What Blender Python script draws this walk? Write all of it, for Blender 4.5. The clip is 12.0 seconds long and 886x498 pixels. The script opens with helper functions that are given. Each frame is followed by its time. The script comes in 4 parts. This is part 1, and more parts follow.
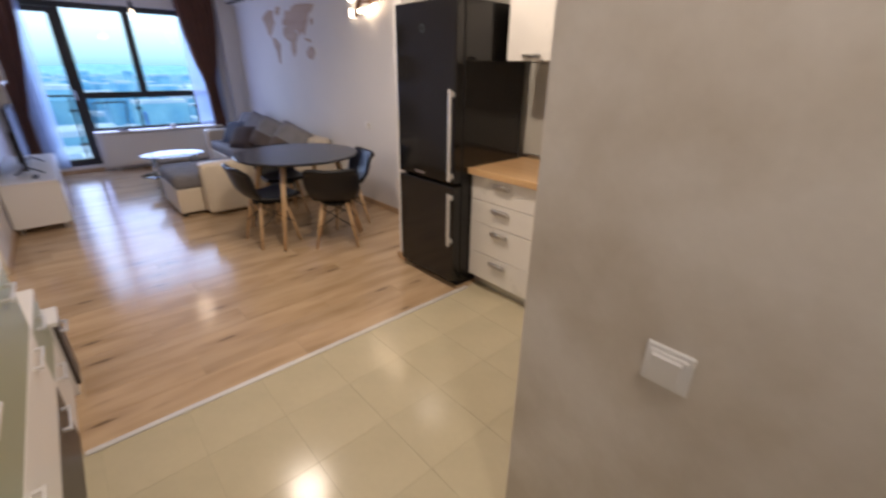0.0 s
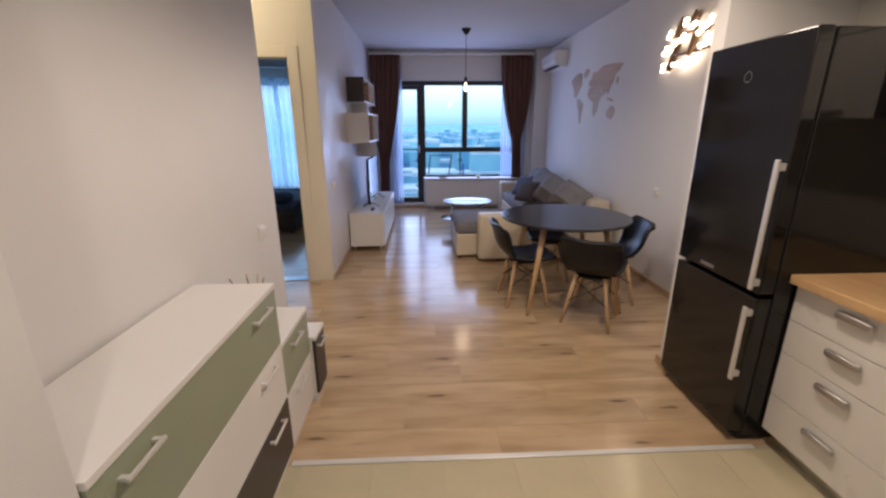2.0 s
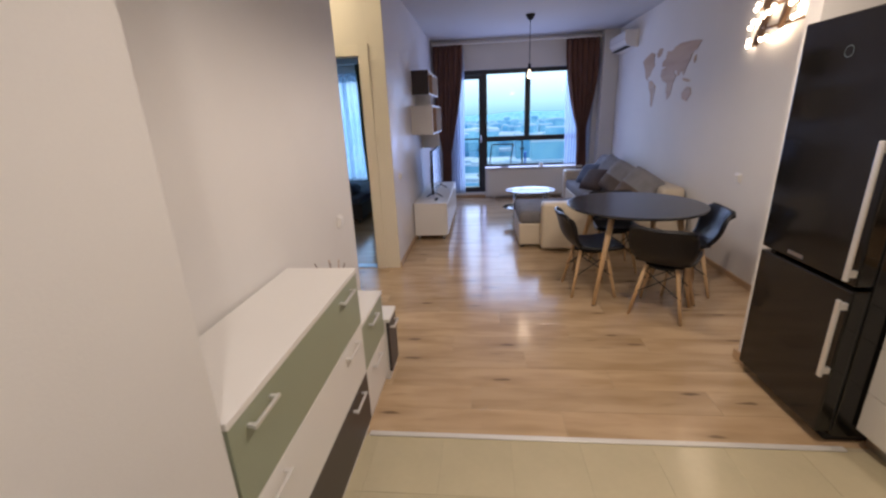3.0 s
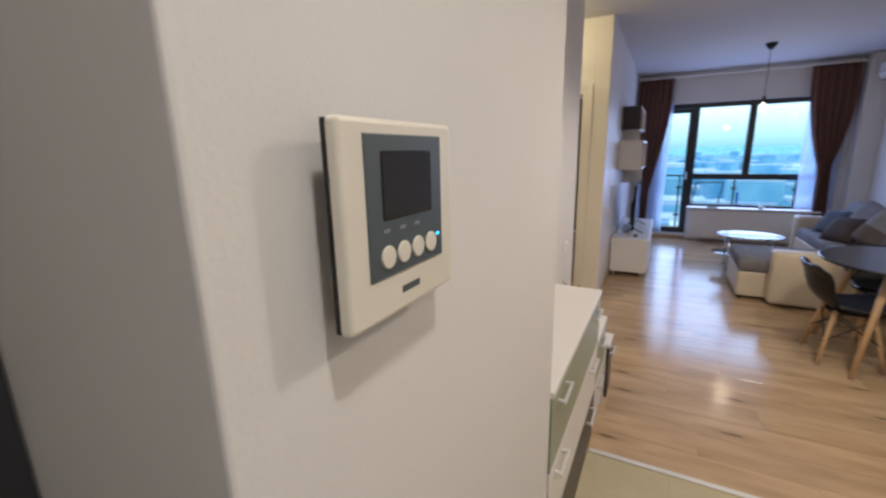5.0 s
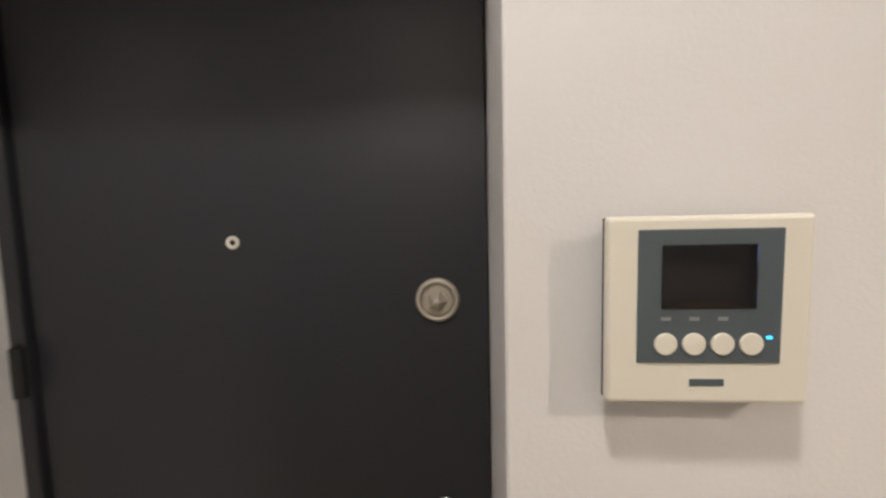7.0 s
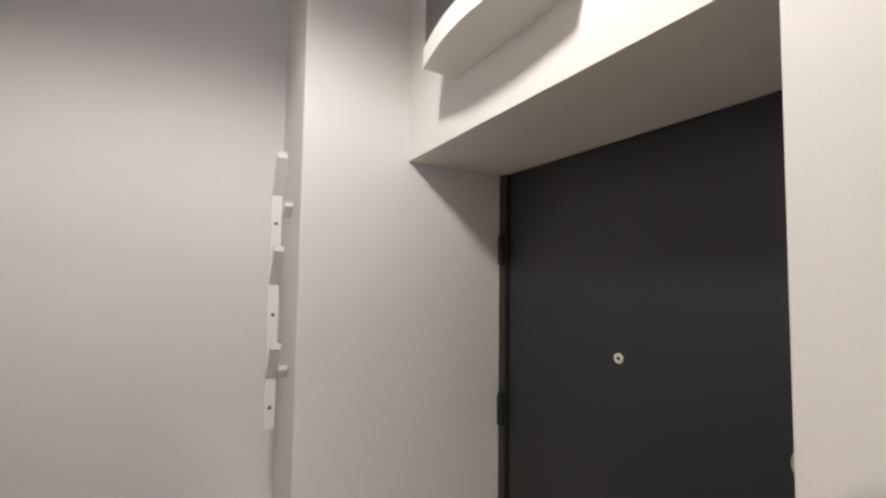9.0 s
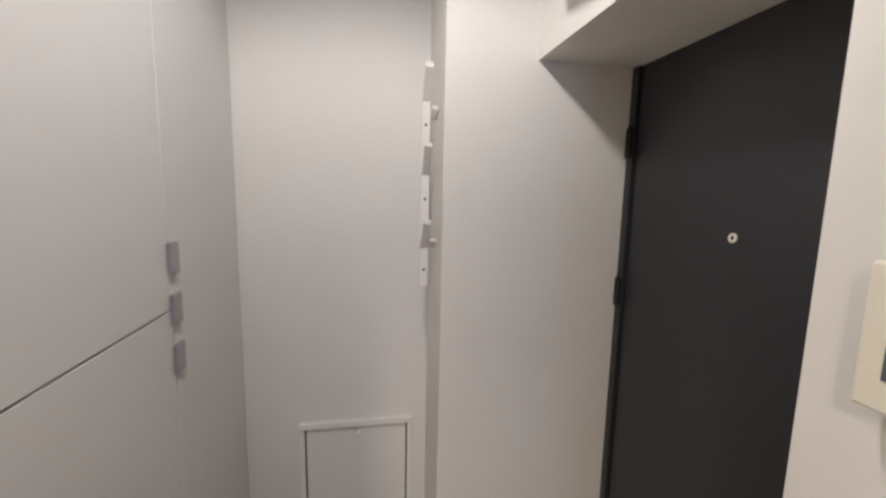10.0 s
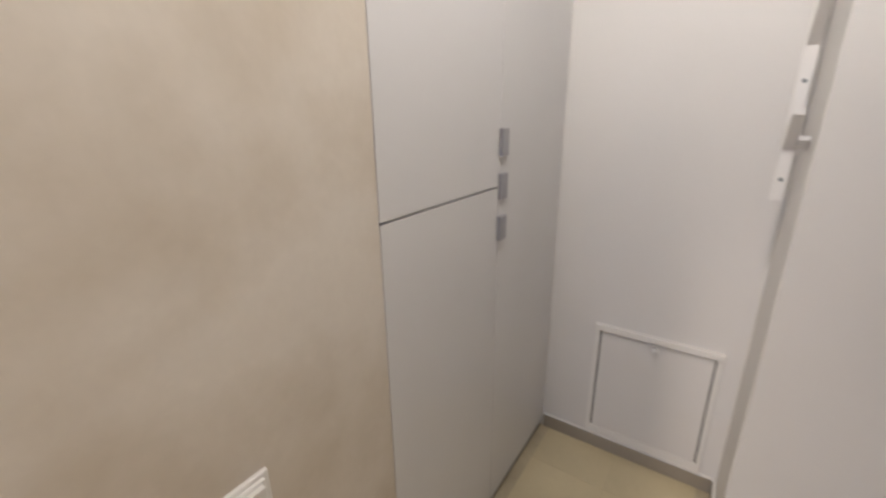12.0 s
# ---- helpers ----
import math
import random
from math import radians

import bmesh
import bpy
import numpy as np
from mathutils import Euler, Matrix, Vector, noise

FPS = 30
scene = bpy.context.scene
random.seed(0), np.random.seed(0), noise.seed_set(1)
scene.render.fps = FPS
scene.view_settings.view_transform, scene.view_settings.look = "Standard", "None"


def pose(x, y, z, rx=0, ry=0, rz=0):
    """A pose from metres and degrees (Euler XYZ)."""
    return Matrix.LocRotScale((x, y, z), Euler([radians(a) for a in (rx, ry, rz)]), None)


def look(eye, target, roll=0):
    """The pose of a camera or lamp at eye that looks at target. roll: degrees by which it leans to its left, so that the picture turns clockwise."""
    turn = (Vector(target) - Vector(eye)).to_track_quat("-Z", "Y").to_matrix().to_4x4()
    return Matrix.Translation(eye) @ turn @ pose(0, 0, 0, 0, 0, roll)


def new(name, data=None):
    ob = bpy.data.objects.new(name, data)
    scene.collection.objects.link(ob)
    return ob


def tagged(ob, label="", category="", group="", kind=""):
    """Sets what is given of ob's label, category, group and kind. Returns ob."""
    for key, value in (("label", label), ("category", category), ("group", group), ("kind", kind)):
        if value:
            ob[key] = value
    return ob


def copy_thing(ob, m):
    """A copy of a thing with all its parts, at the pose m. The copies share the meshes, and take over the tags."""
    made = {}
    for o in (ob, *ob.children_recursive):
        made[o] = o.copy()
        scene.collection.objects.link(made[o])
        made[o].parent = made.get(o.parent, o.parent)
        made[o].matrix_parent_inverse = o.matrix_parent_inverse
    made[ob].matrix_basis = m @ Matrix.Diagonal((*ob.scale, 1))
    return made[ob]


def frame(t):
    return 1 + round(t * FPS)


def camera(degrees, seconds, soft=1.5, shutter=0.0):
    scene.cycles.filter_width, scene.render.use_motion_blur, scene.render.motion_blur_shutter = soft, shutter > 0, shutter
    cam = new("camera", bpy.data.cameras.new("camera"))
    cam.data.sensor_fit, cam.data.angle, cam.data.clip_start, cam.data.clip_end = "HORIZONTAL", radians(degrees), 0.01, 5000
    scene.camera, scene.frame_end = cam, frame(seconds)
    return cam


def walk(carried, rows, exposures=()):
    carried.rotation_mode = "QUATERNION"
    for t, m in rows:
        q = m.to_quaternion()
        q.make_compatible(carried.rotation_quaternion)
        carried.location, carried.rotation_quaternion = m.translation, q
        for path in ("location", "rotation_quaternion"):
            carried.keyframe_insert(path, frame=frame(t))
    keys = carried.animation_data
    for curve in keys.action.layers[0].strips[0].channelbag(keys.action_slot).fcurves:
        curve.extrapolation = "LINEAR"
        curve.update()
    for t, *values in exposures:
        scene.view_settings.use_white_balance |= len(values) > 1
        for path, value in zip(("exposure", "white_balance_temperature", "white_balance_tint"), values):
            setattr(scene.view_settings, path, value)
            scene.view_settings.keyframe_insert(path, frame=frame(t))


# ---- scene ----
cam = camera(93.9, 12.0, soft=2.4, shutter=0.3)
PATH = [
    (0, (0.268, -1.882, 1.465), (1.496, -0.518, 0.671), 0.6),
    (0.5, (0.382, -1.845, 1.518), (1.114, -0.095, 0.888), 0.3),
    (1, (0.484, -1.786, 1.503), (0.875, 0.078, 0.893), 1.2),
    (1.5, (0.487, -1.656, 1.482), (0.753, 0.231, 0.878), 1.7),
    (2, (0.631, -1.58, 1.494), (0.715, 0.335, 0.925), -0.2),
    (2.5, (0.668, -1.598, 1.510), (0.562, 0.304, 0.902), -1.9),
    (4.5, (0.119, -1.941, 1.512), (-0.413, -0.106, 0.922), -1.1),
    (5, (0.226, -2.02, 1.542), (-0.69, -0.3, 1.093), -1.2),
    (5.5, (0.355, -2.15, 1.548), (-0.957, -0.684, 1.19), -2.0),
    (6, (0.383, -2.134, 1.553), (-1.272, -1.051, 1.261), -1.5),
    (6.5, (0.354, -2.016, 1.567), (-1.57, -1.516, 1.346), -1.6),
    (8.5, (0.571, -1.779, 1.667), (-0.71, -3.315, 1.682), -0.1),
    (9, (0.531, -1.684, 1.738), (-0.46, -3.418, 1.848), 0.8),
    (9.5, (0.548, -1.513, 1.701), (-0.066, -3.417, 1.684), 1.5),
    (10, (0.563, -1.451, 1.631), (0.208, -3.401, 1.36), 1.2),
    (10.5, (0.568, -1.401, 1.563), (0.385, -3.327, 1.056), 0.9),
    (11, (0.579, -1.304, 1.512), (0.555, -3.181, 0.822), 0.9),
    (11.5, (0.536, -1.341, 1.5), (0.993, -3.141, 0.757), -0.0),
    (12, (0.487, -1.443, 1.535), (1.562, -3.01, 0.91), -0.8),
]
walk(cam, [(t, look(eye, target, roll)) for t, eye, target, roll in PATH], exposures=[(0, 0.05, 6480, 10), (1.2, -0.12, 6480, 10), (2.7, -0.10, 6480, 10), (4.3, -0.04, 6200, 5), (5.1, -0.03, 6200, 5), (5.6, 0.13, 6200, 5), (6.7, 0.26, 6200, 5), (8.3, 0.18, 6200, 5), (9.5, 0.07, 6200, 5), (10.5, 0.32, 6250, 6), (11.5, 0.48, 6300, 6), (12, 0.42, 6300, 6)])

# ---- world and light ----
world = bpy.data.worlds.new("evening_sky")
scene.world = world
world.use_nodes = True
wn, wl = world.node_tree.nodes, world.node_tree.links
sky = wn.new("ShaderNodeTexSky")
sky.sky_type, sky.sun_disc = "NISHITA", False
sky.sun_elevation, sky.sun_rotation = radians(38), radians(200)
sky.air_density, sky.dust_density, sky.ozone_density = 1.0, 1.5, 2.0
tint = wn.new("ShaderNodeMix")
tint.data_type, tint.blend_type = "RGBA", "MULTIPLY"
tint.inputs["Factor"].default_value = 1.0
tint.inputs[7].default_value = (0.78, 0.95, 1.12, 1)
wl.new(sky.outputs[0], tint.inputs[6])
veil = wn.new("ShaderNodeMix")          # thin even cloud over the sky
veil.data_type = "RGBA"
veil.inputs["Factor"].default_value = 0.85
aim, up, band = wn.new("ShaderNodeTexCoord"), wn.new("ShaderNodeSeparateXYZ"), wn.new("ShaderNodeValToRGB")
wl.new(aim.outputs["Generated"], up.inputs[0])
wl.new(up.outputs["Z"], band.inputs["Fac"])
band.color_ramp.elements[0].color, band.color_ramp.elements[0].position = (0.17, 0.34, 0.42, 1), 0.0
band.color_ramp.elements[1].color, band.color_ramp.elements[1].position = (0.62, 0.82, 0.98, 1), 0.10
cloud = wn.new("ShaderNodeVectorMath")
cloud.operation = "SCALE"
cloud.inputs["Scale"].default_value = 26.0
wl.new(band.outputs["Color"], cloud.inputs[0])
wl.new(cloud.outputs["Vector"], veil.inputs[7])
wl.new(tint.outputs[2], veil.inputs[6])
wl.new(veil.outputs[2], wn["Background"].inputs["Color"])
wn["Background"].inputs["Strength"].default_value = 0.13


def lamp(name, kind, at, power, color, size):
    data = bpy.data.lights.new(name, kind)
    data.energy, data.color = power, color
    data.shadow_soft_size = size
    ob = new(name, data)
    ob.location = at
    return ob


sun_data = bpy.data.lights.new("sun", "SUN")
sun_data.energy, sun_data.angle, sun_data.color = 1.3, radians(12), (1.0, 0.90, 0.82)
sun = new("sun", sun_data)
sun.matrix_world = look((-4.1, -11.3, 29.4), (0, 0, 20))
for name, at, power, color, cone, size in (("hall_light", (0.62, -2.06, 2.65), 42, (1.0, 0.89, 0.82), 164, 0.06), ("living_light", (1.25, 1.30, 2.65), 58, (1.0, 0.83, 0.70), 150, 0.16), ("dining_light", (1.42, -0.12, 2.65), 92, (1.0, 0.82, 0.68), 146, 0.06)):
    spot = lamp(name, "SPOT", at, power, color, size)
    spot.data.spot_size, spot.data.spot_blend = radians(cone), 0.45
sky_data = bpy.data.lights.new("window_daylight", "AREA")
sky_data.shape, sky_data.size, sky_data.size_y, sky_data.energy, sky_data.color = "RECTANGLE", 2.2, 2.0, 48, (0.40, 0.50, 1.0)
sky_lamp = new("window_daylight", sky_data)
sky_lamp.matrix_world = look((1.18, 6.29, 1.2), (1.18, 5.0, 1.2))
bed_sky = new("bedroom_daylight", sky_data.copy())
bed_sky.data.energy, bed_sky.data.size, bed_sky.data.size_y, bed_sky.data.color = 34, 1.9, 1.7, (0.30, 0.60, 1.0)
bed_sky.matrix_world = look((-1.98, 6.29, 1.3), (-1.98, 5.0, 1.3))
# unseen lamp, inferred from the warm yellow light on the vestibule walls
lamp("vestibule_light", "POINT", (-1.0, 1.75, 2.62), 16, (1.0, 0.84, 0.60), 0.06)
lamp("pendant_light", "POINT", (1.225, 4.576, 1.93), 5, (1.0, 0.78, 0.56), 0.045)


# ---- materials ----
def mat(name, color, rough=0.5, metal=0.0, vary=0.08, scale=3.0, grain=60.0, bump=0.05, second=None, spec=0.5, coat=0.0, spread=0.15):
    """A surface with a broad and a fine variation of its colour, and a fine relief."""
    m = bpy.data.materials.new(name)
    m.use_nodes = True
    n, l = m.node_tree.nodes, m.node_tree.links
    b = n["Principled BSDF"]
    b.inputs["Metallic"].default_value = metal
    b.inputs["Specular IOR Level"].default_value = spec
    b.inputs["Coat Weight"].default_value = coat
    co = n.new("ShaderNodeTexCoord")
    broad, fine = n.new("ShaderNodeTexNoise"), n.new("ShaderNodeTexNoise")
    broad.inputs["Scale"].default_value, broad.inputs["Detail"].default_value = scale, 5
    fine.inputs["Scale"].default_value, fine.inputs["Detail"].default_value = grain, 3
    for t in (broad, fine):
        l.new(co.outputs["Object"], t.inputs["Vector"])
    ramp = n.new("ShaderNodeValToRGB")
    dark = second or tuple(c * (1 - 2 * vary) for c in color)
    ramp.color_ramp.elements[0].color, ramp.color_ramp.elements[0].position = (*dark, 1), 0.32
    ramp.color_ramp.elements[1].color, ramp.color_ramp.elements[1].position = (*color, 1), 0.62
    l.new(broad.outputs["Fac"], ramp.inputs["Fac"])
    mix = n.new("ShaderNodeMix")
    mix.data_type, mix.blend_type = "RGBA", "MULTIPLY"
    mix.inputs["Factor"].default_value = min(1.0, vary * 2)
    l.new(ramp.outputs["Color"], mix.inputs[6])
    sat = n.new("ShaderNodeHueSaturation")
    sat.inputs["Saturation"].default_value = 0
    l.new(fine.outputs["Color"], sat.inputs["Color"])
    l.new(sat.outputs["Color"], mix.inputs[7])
    l.new(mix.outputs[2], b.inputs["Base Color"])
    mr = n.new("ShaderNodeMapRange")
    mr.inputs["To Min"].default_value, mr.inputs["To Max"].default_value = max(0.02, rough * (1 - spread)), min(1, rough * (1 + spread))
    if spread > 0.2:
        mr.inputs["From Min"].default_value, mr.inputs["From Max"].default_value = 0.38, 0.62
    l.new(broad.outputs["Fac"], mr.inputs["Value"])
    l.new(mr.outputs["Result"], b.inputs["Roughness"])
    if bump:
        bp = n.new("ShaderNodeBump")
        bp.inputs["Strength"].default_value, bp.inputs["Distance"].default_value = bump, 0.004
        l.new(fine.outputs["Fac"], bp.inputs["Height"])
        l.new(bp.outputs["Normal"], b.inputs["Normal"])
    return m


def wood(name, light, dark, rough, along="x", stretch=14.0, per_object=0.0, knots=False, coat=0.0):
    """Wood whose grain runs along one axis; each piece may be lighter or darker than the next."""
    m = bpy.data.materials.new(name)
    m.use_nodes = True
    n, l = m.node_tree.nodes, m.node_tree.links
    b = n["Principled BSDF"]
    b.inputs["Roughness"].default_value = rough
    b.inputs["Coat Weight"].default_value = coat
    b.inputs["Coat Roughness"].default_value = 0.25
    co, info, mp = n.new("ShaderNodeTexCoord"), n.new("ShaderNodeObjectInfo"), n.new("ShaderNodeMapping")
    s = {"x": (1, stretch, stretch), "y": (stretch, 1, stretch), "z": (stretch, stretch, 1)}[along]
    mp.inputs["Scale"].default_value = s
    shift = n.new("ShaderNodeVectorMath")
    shift.operation = "SCALE"
    shift.inputs[0].default_value = (13.0, 7.0, 5.0)
    l.new(info.outputs["Random"], shift.inputs["Scale"])
    l.new(co.outputs["Object"], mp.inputs["Vector"])
    l.new(shift.outputs["Vector"], mp.inputs["Location"])
    g = n.new("ShaderNodeTexNoise")
    g.inputs["Scale"].default_value, g.inputs["Detail"].default_value, g.inputs["Distortion"].default_value = 1.6, 8, 0.6
    l.new(mp.outputs["Vector"], g.inputs["Vector"])
    ramp = n.new("ShaderNodeValToRGB")
    ramp.color_ramp.elements[0].color, ramp.color_ramp.elements[0].position = (*dark, 1), 0.30
    ramp.color_ramp.elements[1].color, ramp.color_ramp.elements[1].position = (*light, 1), 0.60
    l.new(g.outputs["Fac"], ramp.inputs["Fac"])
    last = ramp.outputs["Color"]
    if knots:
        def blend(fac, over, under):
            """Lays a colour over another by a factor."""
            mx = n.new("ShaderNodeMix")
            mx.data_type = "RGBA"
            l.new(fac, mx.inputs["Factor"])
            l.new(under, mx.inputs[6])
            mx.inputs[7].default_value = (*over, 1)
            return mx.outputs[2]

        def span(value, a, b, top):
            mr1 = n.new("ShaderNodeMapRange")
            mr1.interpolation_type = "SMOOTHSTEP"
            mr1.inputs["From Min"].default_value, mr1.inputs["From Max"].default_value = a, b
            mr1.inputs["To Max"].default_value = top
            l.new(value, mr1.inputs["Value"])
            return mr1.outputs["Result"]

        # broad paler and greyer patches, a third of a board long
        mp3 = n.new("ShaderNodeMapping")
        mp3.inputs["Scale"].default_value = (1.5, 6.0, 1.0)
        l.new(co.outputs["Object"], mp3.inputs["Vector"])
        l.new(shift.outputs["Vector"], mp3.inputs["Location"])
        pt = n.new("ShaderNodeTexNoise")
        pt.inputs["Scale"].default_value, pt.inputs["Detail"].default_value = 1.3, 2
        l.new(mp3.outputs["Vector"], pt.inputs["Vector"])
        last = blend(span(pt.outputs["Fac"], 0.52, 0.70, 0.30), (light[0] * 1.12, light[1] * 1.14, light[2] * 1.18), last)
        last = blend(span(pt.outputs["Fac"], 0.46, 0.30, 0.45), (dark[0] * 0.82, dark[1] * 0.80, dark[2] * 0.76), last)
        # short dark knots, a few to a board, each in a dusky halo drawn out along the grain
        mp4 = n.new("ShaderNodeMapping")
        mp4.inputs["Scale"].default_value = (1.35, 7.0, 0.001)
        l.new(co.outputs["Object"], mp4.inputs["Vector"])
        l.new(shift.outputs["Vector"], mp4.inputs["Location"])
        wob = n.new("ShaderNodeTexNoise")
        wob.inputs["Scale"].default_value = 9
        l.new(mp4.outputs["Vector"], wob.inputs["Vector"])
        add = n.new("ShaderNodeVectorMath")
        add.operation = "MULTIPLY_ADD"
        add.inputs[1].default_value = (0.10, 0.16, 0)
        l.new(wob.outputs["Color"], add.inputs[0])
        l.new(mp4.outputs["Vector"], add.inputs[2])
        vo = n.new("ShaderNodeTexVoronoi")
        vo.voronoi_dimensions = "2D"
        vo.inputs["Scale"].default_value = 1.0
        l.new(add.outputs["Vector"], vo.inputs["Vector"])
        sep = n.new("ShaderNodeSeparateColor")
        l.new(vo.outputs["Color"], sep.inputs["Color"])
        here = span(sep.outputs["Red"], 0.58, 0.68, 1.0)
        for near, far, top, tone in ((0.05, 0.36, 0.34, 0.60), (0.030, 0.095, 0.75, 0.20)):
            mul = n.new("ShaderNodeMath")
            mul.operation = "MULTIPLY"
            l.new(span(vo.outputs["Distance"], far, near, top), mul.inputs[0])
            l.new(here, mul.inputs[1])
            last = blend(mul.outputs[0], (dark[0] * tone, dark[1] * tone * 0.92, dark[2] * tone * 0.9), last)
        mp2 = n.new("ShaderNodeMapping")
        mp2.inputs["Scale"].default_value = (1.7, 9.0, 1.0)
        l.new(co.outputs["Object"], mp2.inputs["Vector"])
        l.new(shift.outputs["Vector"], mp2.inputs["Location"])
        k = n.new("ShaderNodeTexNoise")
        k.inputs["Scale"].default_value, k.inputs["Detail"].default_value = 1.9, 4
        l.new(mp2.outputs["Vector"], k.inputs["Vector"])
        kr = n.new("ShaderNodeMapRange")
        kr.inputs["From Min"].default_value, kr.inputs["From Max"].default_value = 0.64, 0.73
        kr.inputs["To Max"].default_value = 0.22
        l.new(k.outputs["Fac"], kr.inputs["Value"])
        km = n.new("ShaderNodeMix")
        km.data_type = "RGBA"
        l.new(kr.outputs["Result"], km.inputs["Factor"])
        l.new(last, km.inputs[6])
        km.inputs[7].default_value = (dark[0] * 0.35, dark[1] * 0.3, dark[2] * 0.3, 1)
        last = km.outputs[2]
    hs = n.new("ShaderNodeHueSaturation")
    mr = n.new("ShaderNodeMapRange")
    mr.inputs["To Min"].default_value, mr.inputs["To Max"].default_value = 1 - per_object, 1 + per_object
    l.new(info.outputs["Random"], mr.inputs["Value"])
    l.new(mr.outputs["Result"], hs.inputs["Value"])
    l.new(last, hs.inputs["Color"])
    l.new(hs.outputs["Color"], b.inputs["Base Color"])
    bp = n.new("ShaderNodeBump")
    bp.inputs["Strength"].default_value, bp.inputs["Distance"].default_value = 0.03, 0.003
    l.new(g.outputs["Fac"], bp.inputs["Height"])
    l.new(bp.outputs["Normal"], b.inputs["Normal"])
    return m


def glass(name, color=(0.95, 0.98, 1.0), rough=0.0, clear=0.9, ior=1.45):
    m = bpy.data.materials.new(name)
    m.use_nodes = True
    n, l = m.node_tree.nodes, m.node_tree.links
    n.remove(n["Principled BSDF"])
    tr, gl, fr, mx = n.new("ShaderNodeBsdfTransparent"), n.new("ShaderNodeBsdfGlossy"), n.new("ShaderNodeFresnel"), n.new("ShaderNodeMixShader")
    tr.inputs["Color"].default_value = (*[c * clear for c in color], 1)
    gl.inputs["Roughness"].default_value = rough
    fr.inputs["IOR"].default_value = ior
    l.new(fr.outputs[0], mx.inputs[0])
    l.new(tr.outputs[0], mx.inputs[1])
    l.new(gl.outputs[0], mx.inputs[2])
    l.new(mx.outputs[0], n["Material Output"].inputs["Surface"])
    return m


def glow(name, color, strength):
    m = bpy.data.materials.new(name)
    m.use_nodes = True
    b = m.node_tree.nodes["Principled BSDF"]
    b.inputs["Base Color"].default_value = (*color, 1)
    b.inputs["Emission Color"].default_value = (*color, 1)
    b.inputs["Emission Strength"].default_value = strength
    return m


def sheer(name, color, through_it):
    m = bpy.data.materials.new(name)
    m.use_nodes = True
    n, l = m.node_tree.nodes, m.node_tree.links
    n.remove(n["Principled BSDF"])
    tl, tr, mx = n.new("ShaderNodeBsdfTranslucent"), n.new("ShaderNodeBsdfTransparent"), n.new("ShaderNodeMixShader")
    df, m2 = n.new("ShaderNodeBsdfDiffuse"), n.new("ShaderNodeMixShader")
    co, wv = n.new("ShaderNodeTexCoord"), n.new("ShaderNodeTexNoise")
    wv.inputs["Scale"].default_value = 4.0
    l.new(co.outputs["Object"], wv.inputs["Vector"])
    mr = n.new("ShaderNodeMapRange")
    mr.inputs["To Min"].default_value, mr.inputs["To Max"].default_value = through_it - 0.1, through_it + 0.1
    l.new(wv.outputs["Fac"], mr.inputs["Value"])
    tl.inputs["Color"].default_value = df.inputs["Color"].default_value = (*color, 1)
    m2.inputs[0].default_value = 0.4
    l.new(tl.outputs[0], m2.inputs[1])
    l.new(df.outputs[0], m2.inputs[2])
    l.new(mr.outputs["Result"], mx.inputs[0])
    l.new(m2.outputs[0], mx.inputs[1])
    l.new(tr.outputs[0], mx.inputs[2])
    l.new(mx.outputs[0], n["Material Output"].inputs["Surface"])
    return m


PAINT = mat("white_wall_paint", (0.73, 0.71, 0.687), 0.75, vary=0.03, scale=1.2, grain=180, bump=0.08)
PLASTER = mat("beige_decorative_plaster", (0.69, 0.64, 0.57), 0.5, vary=0.05, scale=3.0, grain=40, bump=0.10, second=(0.53, 0.465, 0.375))
LILAC = mat("brushed_silvery_plaster", (0.76, 0.74, 0.76), 0.42, vary=0.05, scale=2.6, grain=24, bump=0.08, second=(0.73, 0.70, 0.72), spread=0.3)
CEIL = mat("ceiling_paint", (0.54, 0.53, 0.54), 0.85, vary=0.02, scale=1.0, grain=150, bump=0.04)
CREAM = mat("cream_wall_paint", (0.76, 0.70, 0.58), 0.7, vary=0.03, scale=1.5, grain=150)
SKIRT = mat("greyish_skirting_tile", (0.34, 0.30, 0.245), 0.3, vary=0.05, scale=3, grain=40, bump=0.02)
TILE = mat("beige_glazed_tile", (0.585, 0.512, 0.345), 0.17, vary=0.05, scale=2.0, grain=30, bump=0.02, spec=0.5)
GROUT = mat("grey_beige_grout", (0.50, 0.43, 0.30), 0.9, vary=0.1, scale=8, grain=120, bump=0.2)
PLANK = wood("oak_laminate", (0.52, 0.375, 0.232), (0.40, 0.272, 0.155), 0.17, "x", 6, 0.07, knots=True)
SKIRTWOOD = wood("oak_skirting", (0.48, 0.33, 0.20), (0.36, 0.23, 0.13), 0.4, "y", 12)
WORKTOP = wood("beech_worktop", (0.62, 0.40, 0.20), (0.52, 0.31, 0.14), 0.35, "y", 9)
LEGWOOD = wood("beech_leg", (0.62, 0.42, 0.23), (0.50, 0.31, 0.15), 0.4, "z", 9, 0.05)
SHELFWOOD = wood("oak_veneer", (0.50, 0.31, 0.16), (0.38, 0.21, 0.10), 0.45, "y", 10)
MAPWOOD = wood("pale_plywood", (0.47, 0.335, 0.23), (0.38, 0.26, 0.17), 0.6, "y", 8)
BARK = wood("dark_driftwood", (0.16, 0.09, 0.05), (0.07, 0.04, 0.025), 0.8, "z", 6)
WHITE = mat("white_lacquer", (0.78, 0.76, 0.73), 0.30, vary=0.015, scale=1.5, grain=200, bump=0.01)
KITCHEN = mat("white_cabinet_front", (0.78, 0.75, 0.70), 0.28, vary=0.015, scale=1.5, grain=200, bump=0.01)
